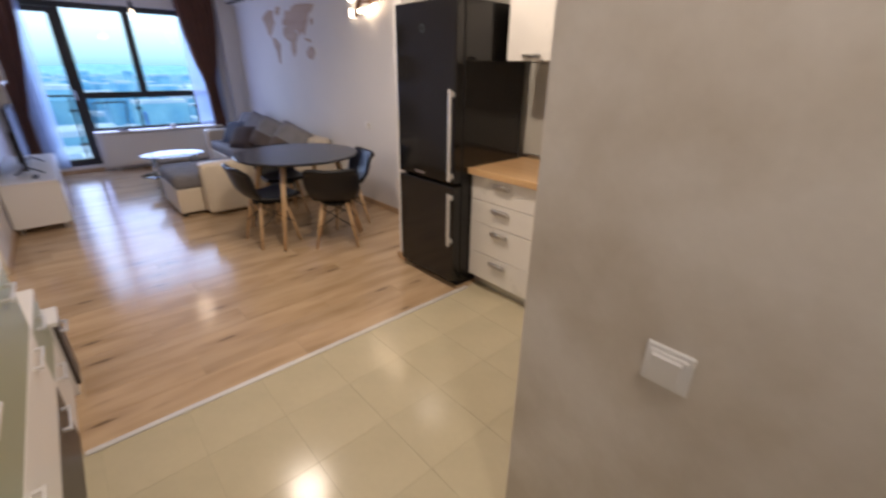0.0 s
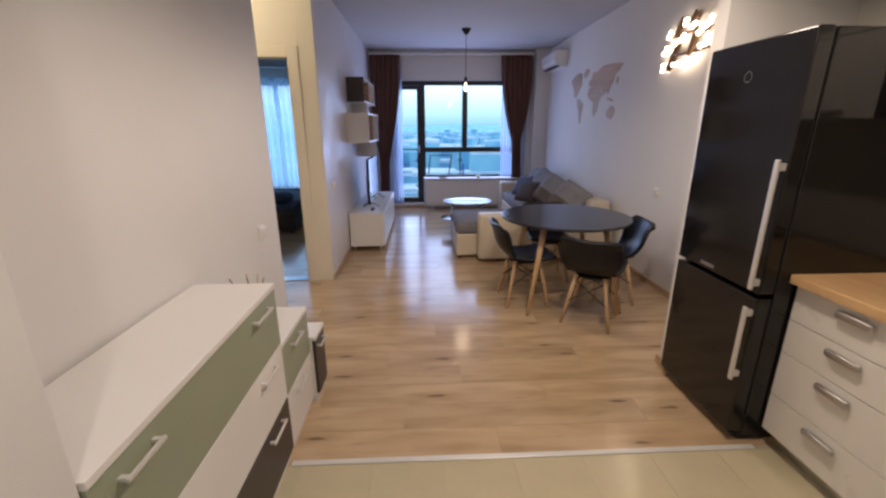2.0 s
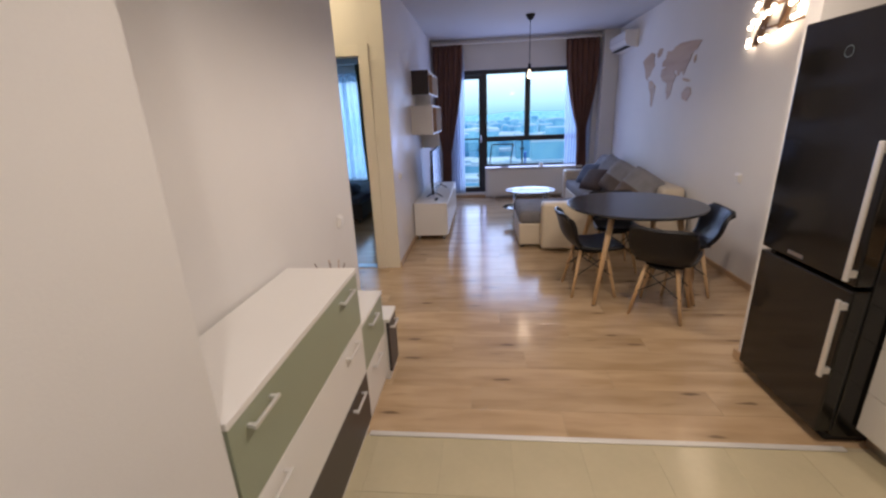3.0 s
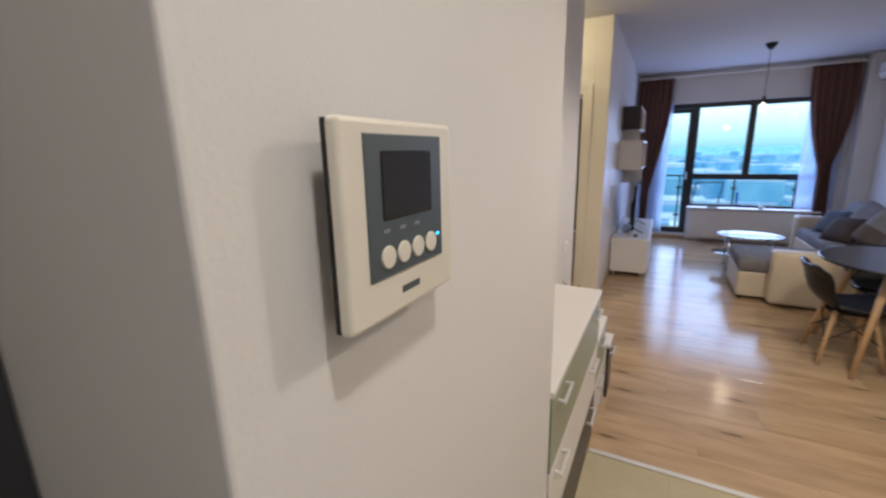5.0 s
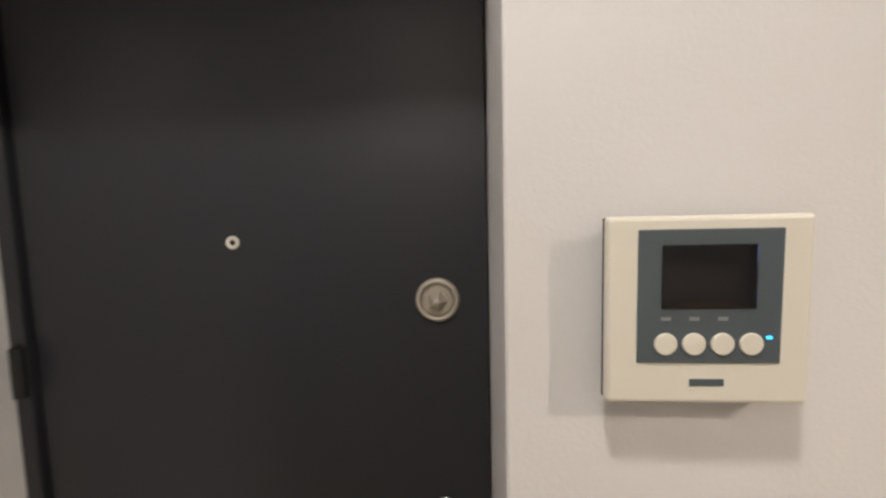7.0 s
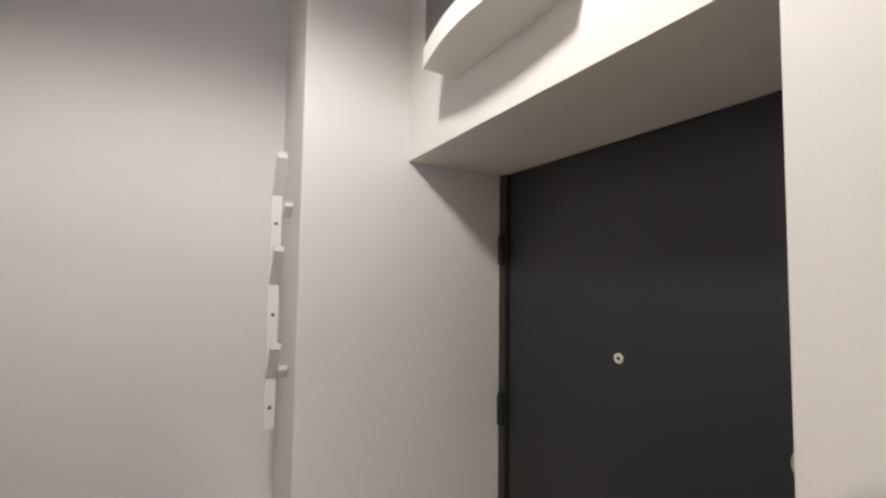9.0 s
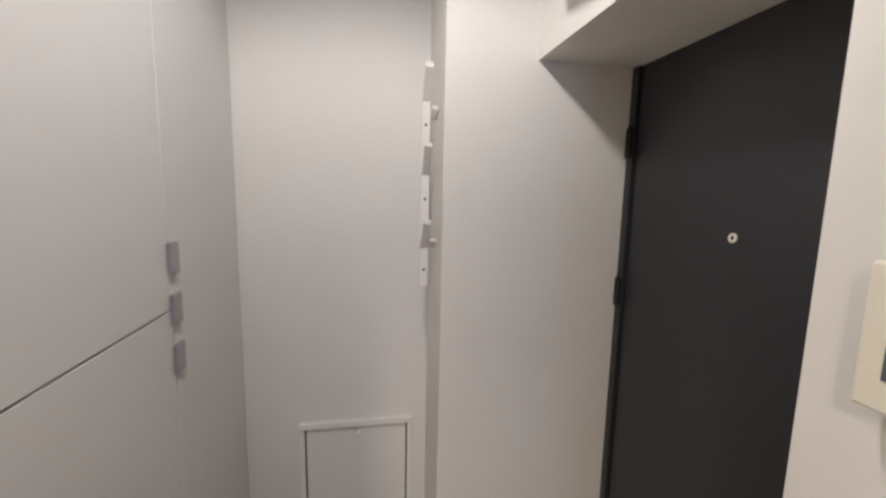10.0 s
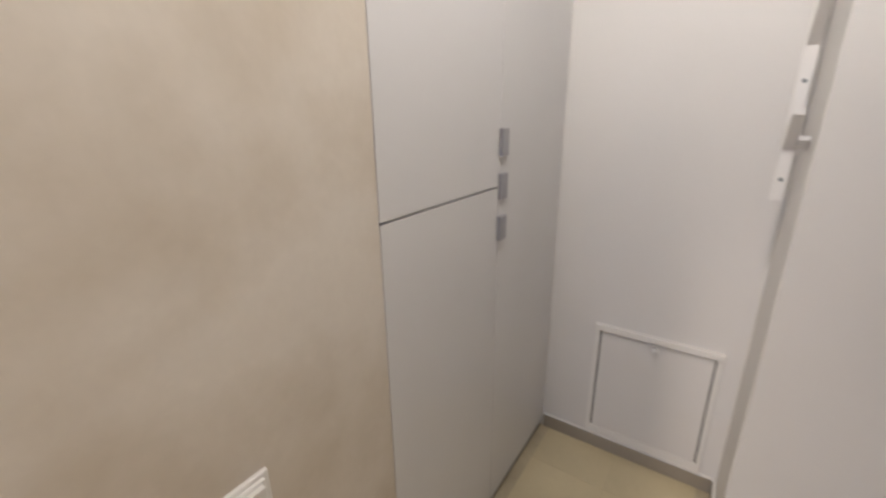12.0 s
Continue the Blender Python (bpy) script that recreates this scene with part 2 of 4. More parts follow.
GREYDOOR = mat("light_grey_cabinet_front", (0.64, 0.635, 0.64), 0.38, vary=0.015, scale=1.0, grain=200, bump=0.01)
GREEN = mat("sage_green_front", (0.305, 0.340, 0.240), 0.38, vary=0.03, scale=2, grain=120, bump=0.01)
WENGE = mat("dark_wenge_front", (0.055, 0.042, 0.036), 0.4, vary=0.15, scale=5, grain=90, bump=0.03)
BLACK = mat("gloss_black_steel", (0.010, 0.009, 0.008), 0.10, vary=0.05, scale=1, grain=90, bump=0.0, spec=0.5)
RUBBER = mat("black_rubber", (0.012, 0.012, 0.012), 0.7)
DOORSKIN = mat("anthracite_door_film", (0.026, 0.0272, 0.031), 0.40, vary=0.06, scale=1.5, grain=220, bump=0.05, spec=0.45)
STEEL = mat("brushed_steel", (0.55, 0.54, 0.53), 0.30, metal=1.0, vary=0.04, scale=4, grain=160, bump=0.02)
SATIN = mat("satin_aluminium", (0.80, 0.79, 0.77), 0.38, metal=0.55, vary=0.03, scale=6, grain=160, bump=0.01)
ALU = mat("pale_aluminium", (0.78, 0.76, 0.72), 0.35, metal=0.3, vary=0.03, scale=6, grain=150)
NICKEL = mat("satin_nickel", (0.47, 0.42, 0.34), 0.42, metal=0.35, vary=0.04, scale=6, grain=100)
CHROME = mat("chrome", (0.75, 0.75, 0.76), 0.12, metal=1.0, vary=0.02, scale=3, grain=80, bump=0)
FRAME = mat("dark_window_profile", (0.022, 0.024, 0.028), 0.4, vary=0.06, scale=3, grain=120)
LEATHER = mat("black_leatherette", (0.008, 0.008, 0.010), 0.36, vary=0.1, scale=6, grain=220, bump=0.2, spec=0.36)
TABLETOP = mat("black_table_top", (0.026, 0.026, 0.030), 0.20, vary=0.05, scale=2, grain=150, bump=0.01)
CREAMHIDE = mat("cream_leatherette", (0.66, 0.58, 0.46), 0.45, vary=0.05, scale=5, grain=160, bump=0.15)
GREYCLOTH = mat("grey_woven_fabric", (0.23, 0.225, 0.245), 0.9, vary=0.12, scale=8, grain=260, bump=0.4)
PALECLOTH = mat("pale_grey_fabric", (0.27, 0.265, 0.28), 0.9, vary=0.10, scale=8, grain=260, bump=0.4)
BROWNCLOTH = mat("taupe_fabric", (0.15, 0.115, 0.095), 0.9, vary=0.12, scale=8, grain=260, bump=0.4)
WENGECLOTH = mat("dark_brown_fabric", (0.075, 0.055, 0.055), 0.9, vary=0.12, scale=8, grain=260, bump=0.4)
CURTAIN = mat("brown_curtain_cloth", (0.17, 0.080, 0.055), 0.85, vary=0.10, scale=6, grain=240, bump=0.35)
OLIVE = mat("olive_curtain_cloth", (0.12, 0.11, 0.055), 0.85, vary=0.10, scale=6, grain=240, bump=0.35)
BLUECLOTH = mat("dark_blue_bedding", (0.085, 0.10, 0.145), 0.9, vary=0.15, scale=5, grain=200, bump=0.4)
BLUEPAINT = mat("bright_blue_plastic", (0.03, 0.10, 0.55), 0.4, vary=0.05, scale=6, grain=120, bump=0.02)
SHEER = sheer("white_voile", (0.62, 0.70, 0.82), 0.5)
SCREEN = mat("dark_glass_screen", (0.012, 0.012, 0.014), 0.08, vary=0.02, bump=0)
PLASTIC = mat("ivory_plastic", (0.74, 0.70, 0.60), 0.35, vary=0.015, scale=6, grain=200, bump=0.01)
SLATE = mat("slate_grey_plastic", (0.085, 0.105, 0.115), 0.35, vary=0.03, scale=6, grain=200, bump=0.01)
HANDLE = mat("grey_metal_plate", (0.40, 0.40, 0.43), 0.35, metal=0.6, vary=0.04, scale=9, grain=150)
SMOKED = mat("smoked_plastic", (0.05, 0.05, 0.052), 0.18, vary=0.04, bump=0)
PANE = glass("clear_pane", ior=1.2)
TABLEGLASS = glass("table_glass", (0.85, 0.95, 0.93), 0.0, 0.9)
FROSTED = mat("frosted_green_glass", (0.34, 0.40, 0.34), 0.25, vary=0.03, bump=0.02)
SPLASH = mat("pale_backsplash", (0.52, 0.50, 0.44), 0.3, vary=0.03, scale=2, grain=60)
BULB = glow("warm_bulb", (1.0, 0.78, 0.56), 18.0)
SOFTBULB = glow("dim_bulb", (1.0, 0.82, 0.60), 3.0)
DOME = glow("lamp_dome", (1.0, 0.90, 0.75), 6.0)
LED = glow("blue_indicator", (0.05, 0.45, 1.0), 3.0)
DECK = mat("grey_balcony_tile", (0.30, 0.29, 0.28), 0.6, vary=0.08, scale=3, grain=60)
# the blue haze of distance is mixed into the next three base colours
CITY = mat("haze_tinted_facades", (0.28, 0.56, 0.70), 0.9, vary=0.2, scale=0.05, grain=0.3, second=(0.09, 0.32, 0.55), bump=0)
ROOFS = mat("haze_tinted_rooftops", (0.60, 0.66, 0.74), 0.9, vary=0.15, scale=0.05, grain=0.3, second=(0.28, 0.42, 0.60), bump=0)
FARGROUND = mat("haze_tinted_ground", (0.14, 0.32, 0.50), 0.95, vary=0.15, scale=0.01, grain=0.08, second=(0.09, 0.24, 0.42), bump=0)


# ---- building blocks ----
def obj(name, bm, material, smooth=False):
    me = bpy.data.meshes.new(name)
    bm.normal_update()
    bm.to_mesh(me)
    bm.free()
    if smooth:
        for p in me.polygons:
            p.use_smooth = True
    me.materials.append(material)
    return new(name, me)


def part(name, bm, material, parent, label="", smooth=False):
    ob = obj(name, bm, material, smooth)
    ob.parent = parent
    return tagged(ob, label) if label else ob


def thing(name, at, label, category, group="", turn=0.0):
    """An Empty at the base of a thing; its parts are built in its own coordinates."""
    ob = new(name)
    ob.empty_display_size = 0.05
    ob.matrix_basis = pose(*at, 0, 0, turn)
    return tagged(ob, label, category, group)


def box(lo, hi, bevel=0.0, bm=None, segments=2):
    bm = bm or bmesh.new()
    c, d = [(a + b) / 2 for a, b in zip(lo, hi)], [b - a for a, b in zip(lo, hi)]
    made = bmesh.ops.create_cube(bm, size=1, matrix=Matrix.Translation(c) @ Matrix.Diagonal((*d, 1)))
    if bevel:
        vs = set(made["verts"])
        es = [e for e in bm.edges if e.verts[0] in vs and e.verts[1] in vs]
        bmesh.ops.bevel(bm, geom=es, offset=bevel, segments=segments, affect="EDGES", profile=0.5)
    return bm


def rod(a, b, r0, r1=None, n=12, bm=None):
    bm = bm or bmesh.new()
    a, b = Vector(a), Vector(b)
    r1 = r0 if r1 is None else r1
    turn = (b - a).to_track_quat("Z", "Y").to_matrix().to_4x4()
    bmesh.ops.create_cone(bm, cap_ends=True, segments=n, radius1=r0, radius2=r1, depth=(b - a).length,
                          matrix=Matrix.Translation((a + b) / 2) @ turn)
    return bm


def lathe(profile, n=24, bm=None, at=(0, 0, 0), axis="z"):
    """A turned body from (radius, height) pairs."""
    bm = bm or bmesh.new()
    rings = []
    for r, h in profile:
        ring = []
        for i in range(n):
            a = 2 * math.pi * i / n
            p = (r * math.cos(a), r * math.sin(a), h)
            if axis == "x":
                p = (h, p[0], p[1])
            elif axis == "y":
                p = (p[0], h, p[1])
            ring.append(bm.verts.new([u + v for u, v in zip(p, at)]))
        rings.append(ring)
    for a, b in zip(rings, rings[1:]):
        for i in range(n):
            bm.faces.new((a[i], a[(i + 1) % n], b[(i + 1) % n], b[i]))
    bm.faces.new(rings[0][::-1])
    bm.faces.new(rings[-1])
    bmesh.ops.recalc_face_normals(bm, faces=bm.faces)
    return bm


def sheet(f, nu, nv, thick=0.0):
    """A curved sheet f(u, v), u and v from 0 to 1, with a thickness."""
    bm = bmesh.new()
    g = [[bm.verts.new(f(i / nu, j / nv)) for j in range(nv + 1)] for i in range(nu + 1)]
    for i in range(nu):
        for j in range(nv):
            bm.faces.new((g[i][j], g[i + 1][j], g[i + 1][j + 1], g[i][j + 1]))
    bm.normal_update()
    if thick:
        bmesh.ops.solidify(bm, geom=bm.faces[:], thickness=thick)
    return bm


def prism(points, axis, lo, hi):
    """A flat outline pushed to a thickness along an axis."""
    bm = bmesh.new()
    place = {"x": lambda p, d: (d, p[0], p[1]), "y": lambda p, d: (p[0], d, p[1]), "z": lambda p, d: (p[0], p[1], d)}[axis]
    a, b = [bm.verts.new(place(p, lo)) for p in points], [bm.verts.new(place(p, hi)) for p in points]
    bm.faces.new(a), bm.faces.new(b)
    for i in range(len(points)):
        j = (i + 1) % len(points)
        bm.faces.new((a[i], a[j], b[j], b[i]))
    bmesh.ops.triangulate(bm, faces=[f for f in bm.faces if len(f.verts) > 4])
    bmesh.ops.recalc_face_normals(bm, faces=bm.faces)
    return bm


def wall(name, lo, hi, material, label, bevel=0.0):
    return tagged(obj(name, box(lo, hi, bevel), material), label, "wall", "", "structure")


# ---- the large structure ----
H = 2.75          # ceiling
END, PIL = -3.17, -2.845
wall("wall_hall", (-0.48, -1.885, 0), (-0.005, -0.955, H), PAINT, "smooth white painted hall wall beside the entrance door", 0.004)
wall("wall_lintel", (-0.48, PIL, 2.08), (-0.005, -1.885, H), PAINT, "white painted lintel over the entrance door")
wall("wall_recess", (-0.48, -0.955, 0), (-0.34, 1.13, H), PAINT, "white painted wall behind the shoe cabinets", 0.003)
wall("wall_pillar", (-0.48, -3.32, 0), (0.314, PIL, H), PAINT, "white painted pillar beside the coat niche", 0.004)
wall("wall_end", (0.314, -3.32, 0), (1.70, END, H), PAINT, "white painted end wall of the hall")
wall("wall_plaster", (1.065, -2.055, 0), (1.22, -1.322, H), PLASTER, "beige mottled decorative plaster wall", 0.004)
wall("wall_closet_back", (1.62, END, 0), (1.70, -2.055, H), PAINT, "white wall behind the built-in closet")
wall("wall_closet_side", (1.22, -2.055, 0), (1.70, -1.95, H), PAINT, "white wall closing the built-in closet")
wall("wall_kitchen_south", (1.22, -1.45, 0), (2.95, -1.322, H), PAINT, "white painted kitchen end wall")
wall("wall_kitchen", (2.82, -1.322, 0), (2.95, 0.65, H), SPLASH, "pale painted kitchen wall")
wall("wall_partition", (2.15, 0.65, 0), (2.95, 0.75, H), PAINT, "white painted partition beside the fridge", 0.003)
wall("wall_living", (2.82, 0.75, 0), (2.95, 6.24, H), PAINT, "pale painted living room wall")
wall("wall_tv", (-0.45, 2.43, 0), (-0.305, 6.24, H), LILAC, "brushed silvery plaster wall behind the television")
wall("wall_tv_end", (-0.45, 2.40, 0), (-0.304, 2.43, H), CREAM, "cream painted wall end beside the bedroom door", 0.003)
wall("wall_entrance_outer", (-0.60, PIL, 0), (-0.48, -1.885, H), PAINT, "wall of the stairwell outside the entrance")
wall("wall_vestibule_south", (-1.60, 0.98, 0), (-0.48, 1.08, H), CREAM, "cream painted vestibule wall")
wall("wall_vestibule_west", (-1.70, 0.98, 0), (-1.60, 2.40, H), CREAM, "cream painted vestibule wall")
wall("wall_bedroom_door_west", (-1.70, 2.40, 0), (-1.38, 2.50, H), CREAM, "cream painted wall beside the bedroom door")
wall("wall_bedroom_door_east", (-0.545, 2.40, 0), (-0.45, 2.50, H), CREAM, "cream painted wall beside the bedroom door")
wall("wall_bedroom_door_head", (-1.38, 2.40, 2.07), (-0.545, 2.50, H), CREAM, "cream painted wall above the bedroom door")
wall("wall_bedroom_west", (-3.70, 2.50, 0), (-3.60, 6.24, H), PAINT, "white bedroom wall")
wall("wall_bedroom_south", (-3.70, 2.40, 0), (-1.70, 2.50, H), PAINT, "white bedroom wall")
# outer wall with its two window openings
wall("wall_outer_pier", (-0.95, 6.24, 0), (0.02, 6.44, H), PAINT, "white painted outer wall beside the balcony door")
wall("wall_outer_east", (2.36, 6.24, 0), (2.95, 6.44, H), PAINT, "white painted outer wall beside the window")
wall("wall_outer_head", (0.02, 6.24, 2.265), (2.36, 6.44, H), PAINT, "white painted outer wall above the window")
wall("wall_outer_parapet", (0.62, 6.24, 0), (2.36, 6.44, 0.545), PAINT, "white painted parapet under the window")
wall("wall_outer_threshold", (0.02, 6.24, 0), (0.62, 6.44, 0.095), PAINT, "white raised sill of the balcony door")
wall("wall_outer_bedroom_west", (-3.70, 6.24, 0), (-3.0, 6.44, H), PAINT, "white outer wall of the bedroom")
wall("wall_outer_bedroom_head", (-3.0, 6.24, 2.25), (-0.95, 6.44, H), PAINT, "white outer wall above the bedroom window")
wall("wall_outer_bedroom_parapet", (-3.0, 6.24, 0), (-0.95, 6.44, 0.35), PAINT, "white parapet under the bedroom window")
wall("pipe_casing", (2.58, 6.02, 0), (2.82, 6.24, H), PAINT, "white boxed-in pipe casing in the room corner", 0.004)
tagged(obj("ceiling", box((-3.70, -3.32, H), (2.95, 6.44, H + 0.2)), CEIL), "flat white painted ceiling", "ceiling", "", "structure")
tagged(obj("floor_slab", box((-3.70, -3.32, -0.20), (2.95, 6.44, -0.0015)), GROUT), "concrete floor slab under tile and laminate", "floor", "", "structure")


# ---- door and windows ----
def entrance_door():
    d = thing("door_1", (-0.37, 0, 0), "dark anthracite steel entrance door, closed", "door")
    d["kind"] = "structure"
    part("leaf", box((-0.055, PIL + 0.045, 0.012), (0, -1.887, 2.072), 0.003), DOORSKIN, d)
    fr = box((-0.07, PIL + 0.001, 0.0), (0.012, PIL + 0.036, 2.079), 0.003)
    box((-0.07, PIL + 0.036, 2.073), (-0.002, -1.887, 2.079), 0.001, fr)
    part("door_frame", fr, DOORSKIN, d)
    part("threshold", box((-0.07, PIL + 0.04, 0), (0.03, -1.89, 0.011), 0.003), STEEL, d, "worn steel threshold")
    for z in (0.16, 1.28, 1.815):
        h = part("hinge", rod((0.024, PIL + 0.030, z - 0.05), (0.024, PIL + 0.030, z + 0.05), 0.0115, n=14), RUBBER, d)
        part("hinge_pin", lathe([(0.002, 0), (0.007, 0.002), (0.008, 0.006), (0.003, 0.012)], 12, None, (0.024, PIL + 0.030, z + 0.05)), RUBBER, h)
    lock = part("lock_rose", lathe([(0.041, 0), (0.041, 0.006), (0.038, 0.011), (0.033, 0.012), (0.031, 0.007), (0.030, 0.006)], 40, None, (0, -1.981, 1.416), "x"), NICKEL, d, "satin nickel lock rose", True)
    part("lock_knob", lathe([(0.0275, 0.006), (0.0275, 0.010), (0.026, 0.012), (0.001, 0.0125)], 36, None, (0, -1.981, 1.416), "x"), NICKEL, lock)
    part("thumb_turn", lathe([(0.021, 0.0122), (0.019, 0.014), (0.008, 0.030), (0.001, 0.033)], 5, None, (0, -1.981, 1.416), "x"), NICKEL, lock)
    eye = part("peephole", lathe([(0.013, 0), (0.013, 0.003), (0.011, 0.005), (0.006, 0.005), (0.005, 0.002)], 28, None, (0, -2.370, 1.529), "x"), PLASTIC, d, "pale peephole ring", True)
    part("lens", lathe([(0.0055, 0.002), (0.004, 0.0035), (0.001, 0.004)], 20, None, (0, -2.370, 1.529), "x"), SCREEN, eye)
    rose = part("handle_rose", lathe([(0.026, 0), (0.026, 0.006), (0.022, 0.010), (0.011, 0.011)], 32, None, (0, -1.975, 1.005), "x"), CHROME, d, "chrome handle rose", True)
    part("handle_stem", rod((0.010, -1.975, 1.005), (0.055, -1.975, 1.005), 0.010, n=16), CHROME, rose, "", True)
    lever = rod((0.05, -1.975, 1.005), (0.052, -2.085, 0.998), 0.010, 0.008, 16)
    part("handle_lever", lever, CHROME, rose, "", True)
    return d


entrance_door()


def main_window():
    w = thing("window_1", (0, 6.30, 0), "dark-framed balcony door and window over the city", "window")
    w["kind"] = "structure"
    y0, y1 = 0.0, 0.07
    fr = box((0.021, y0, 2.19), (2.359, y1, 2.264), 0.004)
    for lo, hi in (((0.021, y0, 0.096), (0.10, y1, 2.19)), ((0.565, y0, 0.096), (0.66, y1, 2.19)), ((1.335, y0, 1.12), (1.43, y1, 2.19)),
                   ((2.28, y0, 0.546), (2.359, y1, 2.19)), ((0.66, y0, 1.03), (2.28, y1, 1.12)), ((0.66, y0, 0.546), (2.28, y1, 0.612))):
        box(lo, hi, 0.004, fr)
    part("window_frame", fr, FRAME, w)
    leaf = box((0.10, -0.012, 0.10), (0.155, y1, 2.185), 0.004)
    for lo, hi in (((0.515, -0.012, 0.10), (0.565, y1, 2.185)), ((0.155, -0.012, 2.12), (0.515, y1, 2.185)), ((0.155, -0.012, 0.10), (0.515, y1, 0.19))):
        box(lo, hi, 0.004, leaf)
    door = part("balcony_door_leaf", leaf, FRAME, w)
    part("door_handle", rod((0.545, -0.04, 1.02), (0.545, -0.04, 1.15), 0.009, n=12), STEEL, door)
    for lo, hi in (((0.155, 0.03, 0.19), (0.515, 0.036, 2.12)), ((0.66, 0.03, 1.12), (1.335, 0.036, 2.19)), ((1.43, 0.03, 1.12), (2.28, 0.036, 2.19)), ((0.66, 0.03, 0.612), (2.28, 0.036, 1.03))):
        p = part("pane", box(lo, hi), PANE, w)
        p.visible_shadow = False
    part("window_sill", box((0.62, -0.22, 0.546), (2.36, -0.001, 0.575), 0.006), WHITE, w, "white window board")
    return w


main_window()


def bedroom_window():
    w = thing("window_2", (0, 6.30, 0), "dark-framed bedroom window behind white voile", "window")
    w["kind"] = "structure"
    fr = box((-3.0, 0, 2.18), (-0.951, 0.07, 2.249), 0.004)
    for lo, hi in (((-3.0, 0, 0.351), (-0.951, 0.07, 0.42)), ((-3.0, 0, 0.42), (-2.93, 0.07, 2.18)), ((-2.0, 0, 0.42), (-1.93, 0.07, 2.18)), ((-1.02, 0, 0.42), (-0.951, 0.07, 2.18))):
        box(lo, hi, 0.004, fr)
    part("window_frame", fr, FRAME, w)
    for x0, x1 in ((-2.93, -2.0), (-1.93, -1.02)):
        p = part("pane", box((x0, 0.03, 0.42), (x1, 0.036, 2.18)), PANE, w)
        p.visible_shadow = False


bedroom_window()


def bedroom_door():
    d = thing("door_2", (0, 2.40, 0), "cream casing of the open bedroom doorway", "door")
    d["kind"] = "structure"
    part("casing_post", box((-0.545, -0.018, 0), (-0.4505, 0.115, 2.16), 0.003), CREAM, d)
    part("casing_post", box((-1.46, -0.018, 0), (-1.38, 0.115, 2.16), 0.004), CREAM, d)
    part("casing_head", box((-1.38, -0.018, 2.07), (-0.545, 0.115, 2.16), 0.004), CREAM, d)
    part("strike_plate", box((-0.549, 0.03, 0.98), (-0.5455, 0.055, 1.14), 0.001), STEEL, d, "steel strike plate")
    part("threshold", box((-1.38, 0.0, 0.001), (-0.546, 0.10, 0.010), 0.003), STEEL, d)


bedroom_door()


# ---- hall ----
def skirting(name, lo, hi, material, label):
    return tagged(obj(name, box(lo, hi, 0.003), material), label, "skirting", "", "structure")


TS = "beige tile skirting with a white top joint"
skirting("baseboard_end", (0.324, END, 0.0), (1.058, END + 0.010, 0.070), SKIRT, TS)
skirting("baseboard_pillar_side", (0.314, END + 0.010, 0.0), (0.324, PIL + 0.010, 0.070), SKIRT, TS)
skirting("baseboard_pillar", (-0.365, PIL, 0.0), (0.314, PIL + 0.010, 0.070), SKIRT, TS)
skirting("baseboard_hall", (-0.005, -1.88, 0.0), (0.005, -0.96, 0.070), SKIRT, TS)
skirting("baseboard_plaster", (1.055, -2.05, 0.0), (1.065, -1.325, 0.070), SKIRT, TS)
WT = "thin white sealant line along the tile skirting"
skirting("trim_end", (0.324, END, 0.070), (1.058, END + 0.011, 0.076), WHITE, WT)
skirting("trim_pillar_side", (0.314, END + 0.011, 0.070), (0.325, PIL + 0.011, 0.076), WHITE, WT)
skirting("trim_pillar", (-0.365, PIL, 0.070), (0.314, PIL + 0.011, 0.076), WHITE, WT)
WS = "oak laminate skirting board"
skirting("baseboard_living", (2.805, 0.751, 0.0), (2.82, 6.02, 0.055), SKIRTWOOD, WS)
skirting("baseboard_tv", (-0.305, 2.41, 0.0), (-0.290, 6.24, 0.055), SKIRTWOOD, WS)
skirting("baseboard_partition", (2.132, 0.652, 0.0), (2.15, 0.77, 0.055), SKIRTWOOD, WS)
skirting("baseboard_partition_north", (2.151, 0.75, 0.0), (2.80, 0.768, 0.055), SKIRTWOOD, WS)
skirting("baseboard_far", (-0.28, 6.225, 0.0), (0.62, 6.24, 0.055), SKIRTWOOD, WS)


def closet():
    c = thing("built_in_closet", (1.0645, 0, 0), "light grey built-in closet with flat doors and plate handles", "closet")
    part("carcass", box((0.022, END + 0.002, 0.0), (0.55, -2.06, H - 0.002)), GREYDOOR, c)
    part("plinth", box((0.010, END + 0.002, 0.0), (0.021, -2.06, 0.035)), WENGE, c, "dark recessed plinth")
    d = part("upper_door", box((0, -2.596, 1.319), (0.020, -2.0552, H - 0.003), 0.0005), GREYDOOR, c)
    e = part("lower_door", box((0, -2.596, 0.036), (0.020, -2.0552, 1.313), 0.0005), GREYDOOR, c)
    s = part("side_door", box((0, END + 0.003, 0.036), (0.020, -2.599, H - 0.003), 0.0015), GREYDOOR, c)
    for z, p in ((1.449, d), (1.316, s), (1.182, e)):
        part("handle", box((-0.012, -2.634, z - 0.040), (-0.001, -2.588, z + 0.040), 0.002), HANDLE, p, "grey metal plate handle")


closet()


